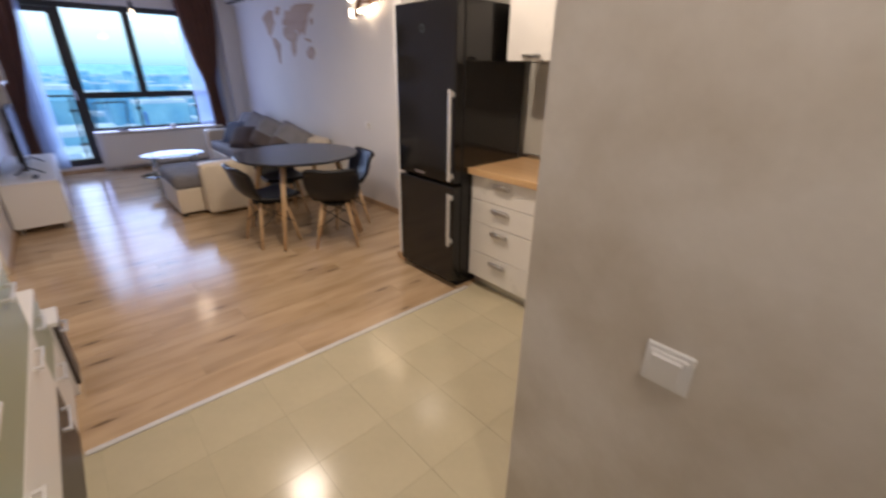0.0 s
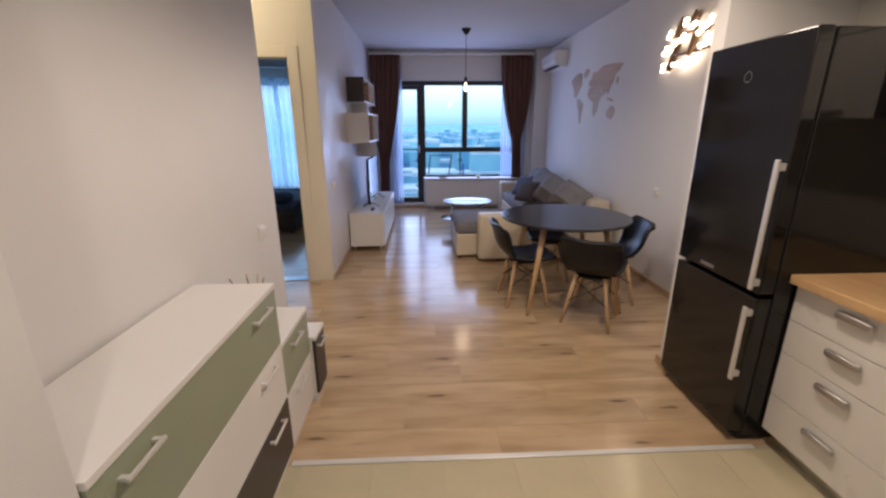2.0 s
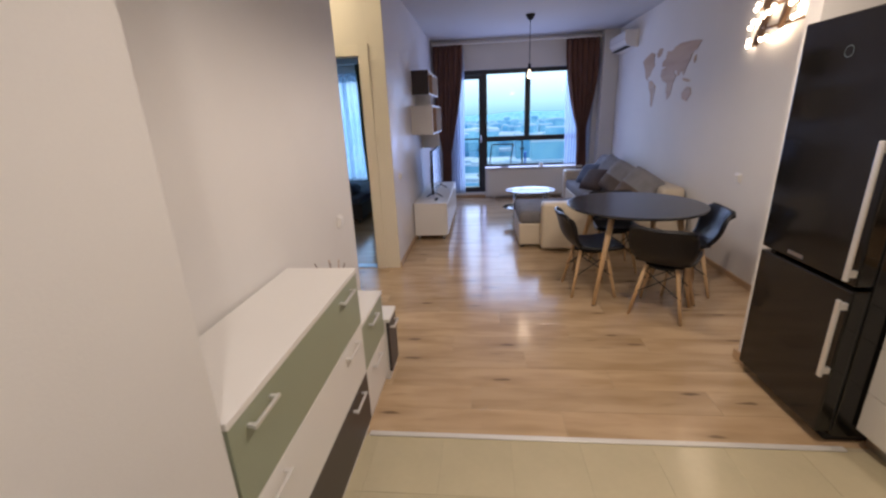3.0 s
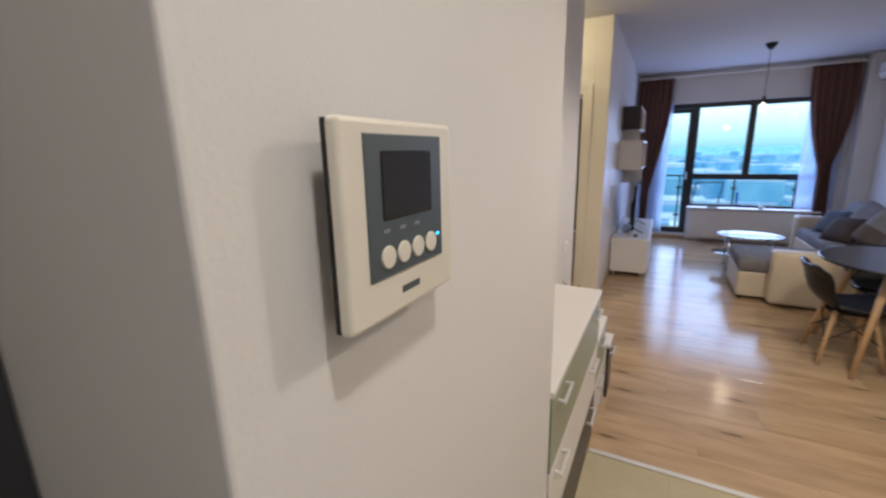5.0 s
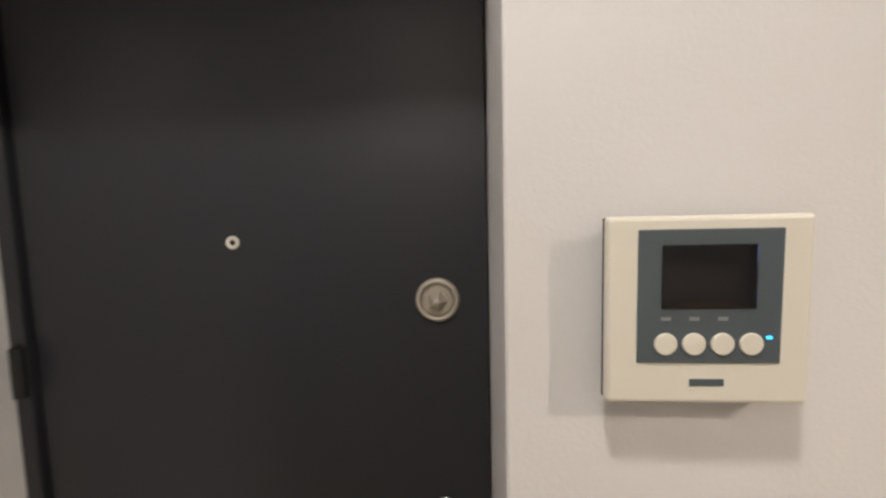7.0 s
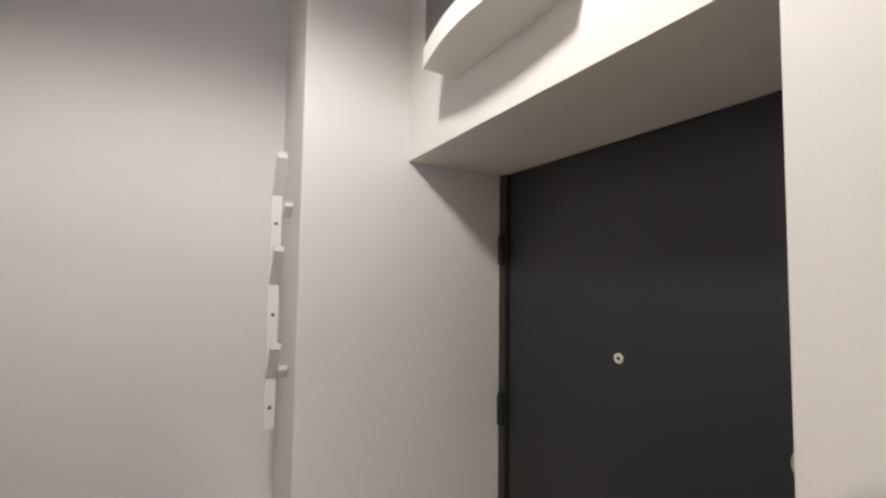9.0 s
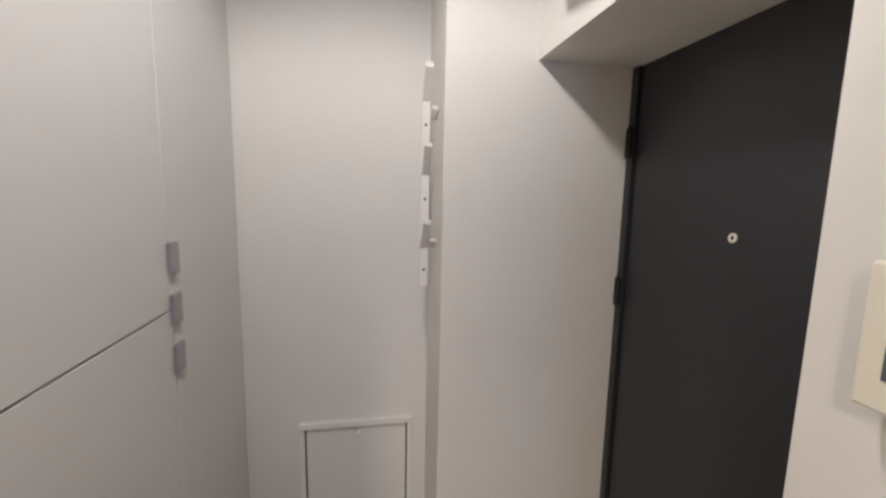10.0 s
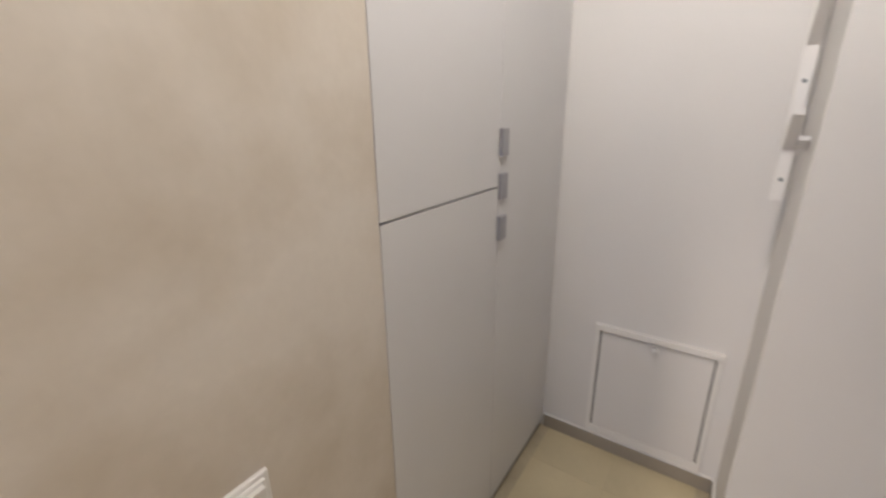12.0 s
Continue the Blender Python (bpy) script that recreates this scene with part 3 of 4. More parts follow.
def access_panel():
    a = thing("access_panel", (0, END, 0), "white metal service hatch low in the wall", "hatch")
    fr = box((0.375, 0.0005, 0.622), (0.854, 0.018, 0.650), 0.002)
    for lo, hi in (((0.377, 0.0005, 0.08), (0.397, 0.013, 0.622)), ((0.832, 0.0005, 0.08), (0.852, 0.013, 0.622)), ((0.397, 0.0005, 0.08), (0.832, 0.008, 0.12))):
        box(lo, hi, 0.0015, fr)
    part("frame", fr, WHITE, a)
    # black sheet that puts the gap's shade into colour
    part("gap", box((0.397, 0.0005, 0.12), (0.832, 0.002, 0.622)), RUBBER, a, "black sheet for the shade in the gap round the hatch door")
    part("hatch_door", box((0.403, 0.002, 0.121), (0.826, 0.006, 0.614), 0.0015), PAINT, a)
    part("knob", lathe([(0.014, 0.0055), (0.014, 0.016), (0.010, 0.022)], 20, None, (0.612, 0, 0.590), "y"), WHITE, a, "small white turn knob", True)


access_panel()


def coat_rack():
    r = thing("coat_rack", (0.3145, -3.0, 0), "white metal coat rack strip with folded hooks", "coat rack")
    part("backplate", box((0.025, -0.006, 1.275), (0.056, 0.004, 1.990), 0.001), WHITE, r)
    for top in (2.070, 1.805, 1.534):
        # a tab folded out of the strip, leaning forward, with a short lip
        tab = prism([(-0.001, top - 0.112), (0.005, top - 0.112), (0.086, top - 0.016), (0.086, top), (0.080, top), (0.080, top - 0.012)], "x", 0.027, 0.054)
        part("hook", tab, WHITE, r)
    for top in (1.935, 1.462):
        part("side_hook", prism([(-0.004, top - 0.040), (0.004, top - 0.040), (0.046, top - 0.012), (0.046, top), (0.040, top), (0.040, top - 0.008), (-0.004, top - 0.030)], "x", 0.002, 0.025), WHITE, r)
        part("side_fold", box((0.0555, -0.004, top - 0.046), (0.0585, 0.020, top - 0.004), 0.001), WHITE, r)
    for z in (1.874, 1.605, 1.337):
        part("screw", lathe([(0.0055, 0), (0.0055, 0.0015), (0.004, 0.002)], 14, None, (0.040, 0.004, z), "y"), SLATE, r, "dark screw head")


coat_rack()


def fuse_box():
    f = thing("fuse_box", (-0.004, -2.355, 2.228), "white bow-fronted fuse box with a smoked cover", "fuse box")
    def bow(z0, z1, depth, half):
        pts = [(0.0, -half), (depth * 0.78, -half)] + [(depth * (0.78 + 0.22 * math.sin(math.pi * k / 10)), -half + 2 * half * k / 10) for k in range(1, 10)] + [(depth * 0.78, half), (0.0, half)]
        return prism(pts, "z", z0, z1)
    part("body", bow(0.0, 0.050, 0.125, 0.205), WHITE, f)
    part("cover", bow(0.050, 0.23, 0.120, 0.202), SMOKED, f, "smoked translucent cover")
    part("top_rim", bow(0.23, 0.27, 0.125, 0.205), WHITE, f)


fuse_box()


def intercom():
    i = thing("intercom", (-0.005, -1.718, 1.489), "ivory wall intercom with a slate display and four round keys", "intercom")
    part("mounting_box", box((0.0, -0.055, -0.055), (0.021, 0.055, 0.055), 0.002), PLASTIC, i)
    part("back_plate", box((0.0205, -0.0825, -0.080), (0.0255, 0.0825, 0.079), 0.001), RUBBER, i, "dark back plate")
    part("faceplate", box((0.024, -0.083, -0.081), (0.037, 0.083, 0.080), 0.004, segments=3), PLASTIC, i)
    face = part("display_panel", box((0.036, -0.058, -0.045), (0.0385, 0.058, 0.069), 0.001), SLATE, i, "slate grey display panel")
    part("screen", box((0.0382, -0.039, 0.002), (0.0395, 0.037, 0.056), 0.001), SCREEN, face, "unlit dark screen")
    for k in range(4):
        part("key", lathe([(0.0095, 0), (0.0095, 0.0012), (0.0088, 0.002), (0.002, 0.0021)], 24, None, (0.0384, -0.035 + 0.023 * k, -0.028), "x"), PLASTIC, i)
    part("indicator", box((0.0384, 0.046, -0.0235), (0.0395, 0.050, -0.0215)), LED, i, "small blue indicator light")
    part("nameplate", box((0.0368, -0.014, -0.065), (0.0376, 0.014, -0.059)), SLATE, i)
    for k in range(3):
        part("key_symbol", box((0.0384, -0.039 + 0.023 * k, -0.008), (0.0388, -0.031 + 0.023 * k, -0.005)), HANDLE, face)


intercom()


def wall_switch(at, turn, label, wide=0.086):
    s = thing("wall_switch", at, label, "switch", turn=turn)
    h = wide / 2
    part("plate", box((0.0, -h, -h), (0.010, h, h), 0.004, segments=3), WHITE, s)
    part("frame", box((0.009, -h * 0.78, -h * 0.78), (0.016, h * 0.78, h * 0.78), 0.003), WHITE, s)
    rock = prism([(0.015, -h * 0.62), (0.019, -h * 0.62), (0.026, h * 0.62), (0.015, h * 0.62)], "y", -h * 0.62, h * 0.62)
    part("rocker", rock, WHITE, s)
    return s


wall_switch((1.065, -1.685, 0.915), 180, "white rocker switch on the beige plaster wall", 0.092)
wall_switch((-0.34, 0.84, 0.90), 0, "white switch on the wall by the shoe cabinets", 0.075)
wall_switch((-0.305, 2.72, 0.92), 0, "white switch on the silvery wall", 0.075)
wall_switch((2.82, 2.22, 0.89), 180, "white switch on the dining wall", 0.085)


# Unseen fixtures of made-up form, one above each inferred ceiling light.
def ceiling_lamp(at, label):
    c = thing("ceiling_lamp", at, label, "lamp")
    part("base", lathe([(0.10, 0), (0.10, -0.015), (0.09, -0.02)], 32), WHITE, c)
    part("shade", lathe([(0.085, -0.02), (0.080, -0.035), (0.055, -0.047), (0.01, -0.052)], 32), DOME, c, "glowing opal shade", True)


ceiling_lamp((0.62, -2.06, H), "round opal ceiling lamp, added out of view, lit")
ceiling_lamp((1.42, -0.12, H), "round opal ceiling lamp, added out of view, lit")
ceiling_lamp((1.25, 1.30, H), "round opal ceiling lamp, added out of view, lit")
ceiling_lamp((-1.0, 1.75, H), "round opal ceiling lamp, added out of view, lit")
tagged(obj("door_stop", lathe([(0.020, 0), (0.020, 0.004), (0.016, 0.010), (0.016, 0.030), (0.012, 0.036)], 20, None, (0.345, -2.815, 0.0)), RUBBER), "small dark rubber door stop on the tiles", "door stop")


def shoe_cabinet(y0, y1, front, height, rows, handles, label):
    """rows: bottom, top and material of each flap."""
    c = thing("shoe_cabinet", (0, y0, 0), label, "cabinet", "stepped shoe cabinets")
    w, d = y1 - y0, front - 0.018
    part("body", box((-0.322, 0.001, 0.0), (d, w - 0.001, height - 0.022), 0.001), WHITE, c)
    part("top", box((-0.323, 0.0, height - 0.021), (front + 0.004, w, height), 0.002), WHITE, c)
    for lo, hi, m in rows:
        f = part("flap", box((d + 0.001, 0.002, lo), (front, w - 0.002, hi), 0.0015), m, c)
        for a, b in handles:
            hd = box((front + 0.017, a - y0, hi - 0.050), (front + 0.026, b - y0, hi - 0.040), 0.0012)
            for e in (a + 0.010, b - 0.010):
                box((front - 0.001, e - y0 - 0.006, hi - 0.050), (front + 0.018, e - y0 + 0.006, hi - 0.040), 0.001, hd)
            part("handle", hd, SATIN, f, "satin aluminium bar handle")


shoe_cabinet(-0.952, 0.050, 0.0, 0.875, [(0.60, 0.852, GREEN), (0.33, 0.597, WHITE), (0.055, 0.327, WENGE)], [(-0.885, -0.755), (-0.195, -0.045)], "wide white shoe cabinet with sage green, white and wenge flaps")
shoe_cabinet(0.052, 0.452, -0.004, 0.588, [(0.325, 0.565, GREEN), (0.055, 0.322, WHITE)], [(0.165, 0.305)], "middle white shoe cabinet with sage green and white flaps")
shoe_cabinet(0.454, 0.640, 0.025, 0.403, [(0.055, 0.380, WENGE)], [(0.485, 0.605)], "low white shoe cabinet with a dark wenge flap")


def reed_diffuser():
    r = thing("reed_diffuser", (-0.215, 0.34, 0.588), "small glass reed diffuser with thin brown sticks", "diffuser")
    part("bottle", lathe([(0.026, 0), (0.028, 0.004), (0.028, 0.050), (0.012, 0.062), (0.012, 0.075), (0.014, 0.078)], 20), TABLEGLASS, r, "", True)
    for k, (dx, dy) in enumerate(((-0.085, -0.03), (-0.032, 0.02), (-0.008, -0.02), (0.022, 0.02), (0.070, -0.02))):
        part("stick", rod((dx * 0.1, dy * 0.1, 0.01), (dx, dy * 1.3, 0.215), 0.0026, n=6), (BARK, SHELFWOOD)[k % 2], r)


reed_diffuser()


# ---- kitchen ----
def fridge():
    f = thing("fridge", (2.09, 0.045, 0), "tall glossy black fridge freezer with steel bar handles", "fridge")
    part("body", box((0.074, 0.0, 0.03), (0.66, 0.595, 1.845), 0.006), BLACK, f)
    part("kickplate", box((0.06, 0.01, 0.005), (0.60, 0.585, 0.03)), RUBBER, f)
    for lo, hi, h0, h1 in ((0.775, 1.850, 0.80, 1.36), (0.055, 0.755, 0.345, 0.715)):
        d = part("door", box((0.0, 0.0, lo), (0.066, 0.595, hi), 0.008, segments=3), BLACK, f)
        bar = box((-0.040, 0.002, h0), (-0.027, 0.024, h1), 0.004)
        for z in (h0 + 0.03, h1 - 0.03):
            box((-0.029, 0.006, z - 0.015), (0.002, 0.024, z + 0.015), 0.002, bar)
        part("handle", bar, SATIN, d, "satin aluminium bar handle")
        part("seal", box((0.065, 0.006, lo + 0.006), (0.075, 0.589, hi - 0.006)), RUBBER, d)
    ring = bmesh.new()
    n = 28
    for r in (0.024, 0.0205):
        for k in range(n):
            a = 2 * math.pi * k / n
            ring.verts.new((-0.0012, 0.31 + r * math.cos(a), 1.70 + r * math.sin(a)))
    ring.verts.ensure_lookup_table()
    for k in range(n):
        j = (k + 1) % n
        ring.faces.new((ring.verts[k], ring.verts[j], ring.verts[n + j], ring.verts[n + k]))
    part("emblem", ring, SLATE, f, "faint ring emblem")
    part("badge", box((-0.002, 0.30, 0.795), (0.001, 0.40, 0.812), 0.0005), STEEL, f, "small steel badge")


fridge()


def drawer_unit():
    u = thing("drawer_unit", (2.25, -0.50, 0), "white kitchen unit with four drawers", "cabinet", "kitchen base units")
    part("body", box((0.021, 0.0, 0.10), (0.55, 0.535, 0.832)), KITCHEN, u)
    part("plinth", box((0.06, 0.0, 0.0), (0.076, 0.535, 0.099)), STEEL, u, "grey plinth")
    for lo, hi in ((0.665, 0.828), (0.505, 0.661), (0.285, 0.501), (0.090, 0.281)):
        d = part("drawer", box((0.0, 0.002, lo), (0.020, 0.533, hi), 0.002), KITCHEN, u)
        g = bmesh.new()
        z = hi - 0.042 if hi > 0.3 else hi - 0.045
        box((-0.026, 0.195, z - 0.016), (-0.004, 0.335, z + 0.016), 0.010, g, 3)
        box((-0.006, 0.215, z - 0.010), (0.001, 0.315, z + 0.010), 0.0, g)
        part("handle", g, STEEL, d, "satin grey oval grip handle", True)


drawer_unit()


def oven_unit():
    u = thing("oven", (2.25, -1.10, 0), "built-in oven with black glass and steel trim", "oven", "kitchen base units")
    part("housing", box((0.021, 0.0, 0.10), (0.55, 0.598, 0.832)), KITCHEN, u)
    part("lower_panel", box((0.0, 0.002, 0.09), (0.020, 0.596, 0.225), 0.002), KITCHEN, u)
    part("plinth", box((0.06, 0.0, 0.0), (0.076, 0.598, 0.099)), STEEL, u)
    part("control_panel", box((-0.004, 0.004, 0.73), (0.020, 0.594, 0.828), 0.003), STEEL, u, "brushed steel control panel")
    door = part("oven_door", box((-0.012, 0.004, 0.295), (0.020, 0.594, 0.724), 0.004), SCREEN, u, "black glass oven door")
    part("bottom_trim", box((-0.008, 0.004, 0.232), (0.020, 0.594, 0.290), 0.002), STEEL, u)
    bar = rod((-0.050, 0.05, 0.665), (-0.050, 0.55, 0.665), 0.011, n=14)
    for y in (0.09, 0.51):
        rod((-0.050, y, 0.665), (-0.010, y, 0.665), 0.008, n=10, bm=bar)
    part("handle", bar, WHITE, door, "pale bar handle", True)
    for k in range(4):
        part("knob", lathe([(0.018, 0), (0.017, -0.018), (0.014, -0.020)], 20, None, (-0.004, 0.12 + 0.12 * k, 0.78), "x"), STEEL, u, "", True)


oven_unit()
tagged(obj("base_cabinet", box((2.25, -1.32, 0.09), (2.80, -1.102, 0.832), 0.002), KITCHEN), "narrow white kitchen base cabinet", "cabinet", "kitchen base units")
worktop = thing("worktop", (2.212, -1.32, 0.834), "warm beech kitchen worktop", "worktop")
part("board", box((0.004, 0.0, 0.0), (0.606, 1.358, 0.040), 0.003), WORKTOP, worktop)
part("front_edge", box((0.0, 0.0, 0.0005), (0.0045, 1.358, 0.0385), 0.002), WORKTOP, worktop)
part("end_edge", box((0.004, 1.3575, 0.0005), (0.606, 1.361, 0.0385), 0.001), WORKTOP, worktop)


def hob():
    h = thing("hob", (2.30, -1.02, 0.875), "black glass hob in the worktop", "hob")
    part("plate", box((0, 0, 0), (0.45, 0.50, 0.006), 0.002), SCREEN, h)
    for x, y, r in ((0.12, 0.38, 0.075), (0.33, 0.37, 0.09), (0.12, 0.13, 0.09), (0.33, 0.13, 0.075)):
        part("burner", lathe([(r, 0.006), (r, 0.016), (r * 0.8, 0.020)], 24, None, (x, y, 0)), RUBBER, h)


hob()


def upper_cabinet(y0, y1, group):
    u = thing("wall_cabinet", (2.465, y0, 1.52), "white kitchen wall cabinet under a frosted glass cabinet", "cabinet", group)
    w = y1 - y0
    part("body", box((0.021, 0, 0.0), (0.353, w, 0.80)), KITCHEN, u)
    d = part("door", box((0, 0.002, 0.0), (0.020, w - 0.002, 0.345), 0.002), KITCHEN, u)
    part("handle", box((-0.022, 0.16, 0.018), (-0.002, 0.29, 0.036), 0.006), STEEL, d, "satin grey grip handle")
    g = part("glass_door", box((0.0, 0.002, 0.350), (0.020, w - 0.002, 0.80), 0.002), KITCHEN, u)
    part("glass_panel", box((-0.003, 0.028, 0.375), (0.004, w - 0.028, 0.775), 0.001), FROSTED, g, "frosted green glass panel")


for a, b in ((-0.44, -0.02), (-0.88, -0.44), (-1.32, -0.88)):
    upper_cabinet(a, b, "kitchen wall cabinets")
tagged(obj("backsplash", box((2.808, -1.32, 0.876), (2.8195, 0.045, 1.518)), SPLASH), "pale plain kitchen backsplash panel", "backsplash", "", "structure")
tagged(obj("worktop_edge_strip", box((2.79, -1.32, 0.8745), (2.807, 0.040, 0.905), 0.005), STEEL), "grey sealing strip along the worktop", "strip")


# ---- dining corner ----
def dining_table():
    t = thing("dining_table", (1.845, 1.90, 0), "round black dining table on splayed beech legs", "table")
    part("tabletop", lathe([(0.50, 0.722), (0.535, 0.728), (0.545, 0.738), (0.543, 0.748), (0.538, 0.750)], 72), TABLETOP, t)
    part("apron", lathe([(0.26, 0.690), (0.30, 0.700), (0.30, 0.7215)], 40), TABLETOP, t)
    for sx, sy in ((-1, -1), (1, -1), (1, 1), (-1, 1)):
        leg = part("leg", rod((0.385 * sx, 0.405 * sy, 0.0), (0.25 * sx, 0.26 * sy, 0.715), 0.014, 0.026, 18), LEGWOOD, t, "tapered beech leg", True)
        part("glide", lathe([(0.013, -0.0), (0.014, 0.004), (0.013, 0.008)], 14, None, (0.385 * sx, 0.405 * sy, 0.0005)), RUBBER, leg)


dining_table()


def shell(u, v):
    """The chair's tub: v runs from the seat's front edge over the bend to the top of the back."""
    s = 2 * u - 1
    bend = 0.56
    if v < bend:
        k = v / bend
        y, z, half = 0.215 - 0.37 * k, 0.425 - 0.022 * math.sin(math.pi * k), 0.215 - 0.040 * k ** 2
        z += 0.016 * abs(s) ** 2.4 * (1 - 0.2 * k)
    else:
        k = (v - bend) / (1 - bend)
        a = min(1.0, k * 2.2) * math.pi / 2
        y = -0.155 - 0.075 * math.sin(a) - 0.075 * k
        z = 0.425 + 0.045 * (1 - math.cos(a)) + 0.255 * k
        half = 0.175 + 0.055 * math.sin(math.pi / 2 * min(1, k * 1.8)) - 0.022 * max(0, k - 0.6) / 0.4
        z += 0.013 * abs(s) ** 2.4 * max(0, 1 - 2.5 * k)
        z -= (0.040 * abs(s) ** 6 + 0.016 * (1 - s * s)) * max(0, k - 0.75) / 0.25
        y += 0.075 * abs(s) ** 2.2 * math.sin(math.pi * min(1.0, 0.12 + 0.70 * k))
    return (s * half, y, z)


def dining_chair(at, turn, label):
    c = thing("dining_chair", at, label, "chair", "chairs round the dining table", turn)
    part("tub", sheet(shell, 20, 26, 0.028), LEATHER, c, "quilted black leatherette tub", True)
    part("seat_base", lathe([(0.10, 0.370), (0.13, 0.378), (0.13, 0.390)], 24), RUBBER, c)
    for sx, sy in ((-1, -1), (1, -1), (1, 1), (-1, 1)):
        leg = part("leg", rod((0.180 * sx, 0.180 * sy, 0.0), (0.105 * sx, 0.105 * sy, 0.395), 0.011, 0.017, 14), LEGWOOD, c, "turned beech leg", True)
        part("bracket", rod((0.125 * sx, 0.125 * sy, 0.315), (0.06 * sx, 0.06 * sy, 0.398), 0.005, n=8), RUBBER, leg)
    for (ax, ay), (bx, by) in (((-1, -1), (1, -1)), ((1, -1), (1, 1)), ((1, 1), (-1, 1)), ((-1, 1), (-1, -1))):
        part("brace_wire", rod((0.155 * ax, 0.155 * ay, 0.18), (0.115 * bx, 0.115 * by, 0.36), 0.004, n=8), RUBBER, c, "black steel cross wire")
        part("brace_wire", rod((0.115 * ax, 0.115 * ay, 0.36), (0.155 * bx, 0.155 * by, 0.18), 0.004, n=8), RUBBER, c, "black steel cross wire")
    return c


CL = "black leatherette tub chair with beech legs and wire bracing"
near = dining_chair((1.935, 1.405, 0), -33, CL)
for x, y, a in ((1.490, 1.83, -88), (2.255, 1.84, 84), (1.86, 2.40, 178)):
    copy_thing(near, pose(x, y, 0, 0, 0, a))


# ---- living room ----
def tv_unit():
    t = thing("tv_unit", (-0.290, 3.40, 0), "low white television unit on short legs", "cabinet")
    part("body", box((0.0, 0.0, 0.065), (0.40, 1.75, 0.46), 0.002), WHITE, t)
    part("top", box((-0.004, -0.004, 0.461), (0.415, 1.754, 0.482), 0.003), WHITE, t)
    for k in range(3):
        part("drawer_front", box((0.401, 0.005 + 0.583 * k, 0.075), (0.419, 0.578 + 0.583 * k, 0.455), 0.002), WHITE, t)
    for x in (0.04, 0.36):
        for y in (0.06, 0.875, 1.69):
            part("leg", rod((x, y, 0.0), (x, y, 0.065), 0.016, n=14), STEEL, t, "short steel leg")


tv_unit()


def television():
    t = thing("television", (-0.075, 4.17, 0.482), "flat dark television on a forked stand", "television")
    part("panel", box((-0.016, -0.50, 0.055), (0.016, 0.50, 0.62), 0.006), RUBBER, t)
    part("screen", box((0.0155, -0.488, 0.072), (0.0175, 0.488, 0.608), 0.0008), SCREEN, t, "glossy dark screen")
    part("rear_cover", box((-0.050, -0.30, 0.10), (-0.015, 0.30, 0.40), 0.012), RUBBER, t)
    for y in (-0.36, 0.36):
        foot = rod((-0.10, y, 0.006), (0.0, y, 0.075), 0.007, n=10)
        rod((0.11, y, 0.006), (0.0, y, 0.075), 0.007, n=10, bm=foot)
        part("foot", foot, RUBBER, t)


television()
tagged(obj("remote_control", box((-0.05, 3.56, 0.4825), (-0.01, 3.70, 0.497), 0.005), RUBBER), "black remote control on the television unit", "remote")


def wall_shelf(y0, y1, z0, z1, d, end, label):
    s = thing("wall_shelf", (-0.305, y0, z0), label, "shelf", "wall shelves")
    w, h, t = y1 - y0, z1 - z0, 0.018
    part("end_panel", box((0.001, 0, 0), (d, t, h), 0.003), end, s)
    part("end_panel", box((0.001, w - t, 0), (d, w, h), 0.003), WHITE, s)
    part("top_board", box((0.001, t, h - t), (d, w - t, h), 0.003), WHITE, s)
    part("bottom_board", box((0.001, t, 0), (d, w - t, t), 0.003), WHITE, s)
    part("back_board", box((0.001, t, t), (0.012, w - t, h - t)), SHELFWOOD, s, "oak veneer back")
    part("divider", box((0.012, w / 2 - t / 2, t), (d - 0.01, w / 2 + t / 2, h - t)), SHELFWOOD, s, "oak veneer divider")


wall_shelf(3.85, 4.95, 1.785, 2.070, 0.215, WENGE, "white wall shelf with a dark end panel")
wall_shelf(3.69, 4.75, 1.30, 1.650, 0.27, WHITE, "white open wall shelf with an oak inside")
tagged(obj("shelf_bracket", box((-0.304, 4.15, 1.651), (-0.10, 4.168, 1.784), 0.002), WHITE), "white upright between two wall shelves", "bracket")
tagged(obj("hanging_panel", box((-0.304, 4.55, 1.08), (-0.06, 4.568, 1.299), 0.002), WHITE), "white upright under the wall shelf", "bracket")


def cushion_form(w, d, h, puff, nu=14, nv=14):
    """A pillow: thick in the middle, thin at its rim."""
    bm = bmesh.new()
    rows = []
    for side in (1, -1):
        g = []
        for i in range(nu + 1):
            r = []
            for j in range(nv + 1):
                u, v = 2 * i / nu - 1, 2 * j / nv - 1
                e = (1 - u ** 4) * (1 - v ** 4)
                k = 1 - 0.06 * (u * u * v * v) - 0.03 * (1 - abs(u * v))
                r.append(bm.verts.new((w / 2 * u * k, d / 2 * v * k, side * (h * 0.12 + puff * e ** 0.6 * h * 0.5))))
            g.append(r)
        for i in range(nu):
            for j in range(nv):
                q = (g[i][j], g[i + 1][j], g[i + 1][j + 1], g[i][j + 1])
                bm.faces.new(q if side > 0 else q[::-1])
        rows.append(g)
    a, b = rows
    rim = [(i, 0) for i in range(nu)] + [(nu, j) for j in range(nv)] + [(i, nv) for i in range(nu, 0, -1)] + [(0, j) for j in range(nv, 0, -1)]
    for (i, j), (k, m) in zip(rim, rim[1:] + rim[:1]):
        bm.faces.new((a[k][m], a[i][j], b[i][j], b[k][m]))
    bmesh.ops.recalc_face_normals(bm, faces=bm.faces)
    return bm


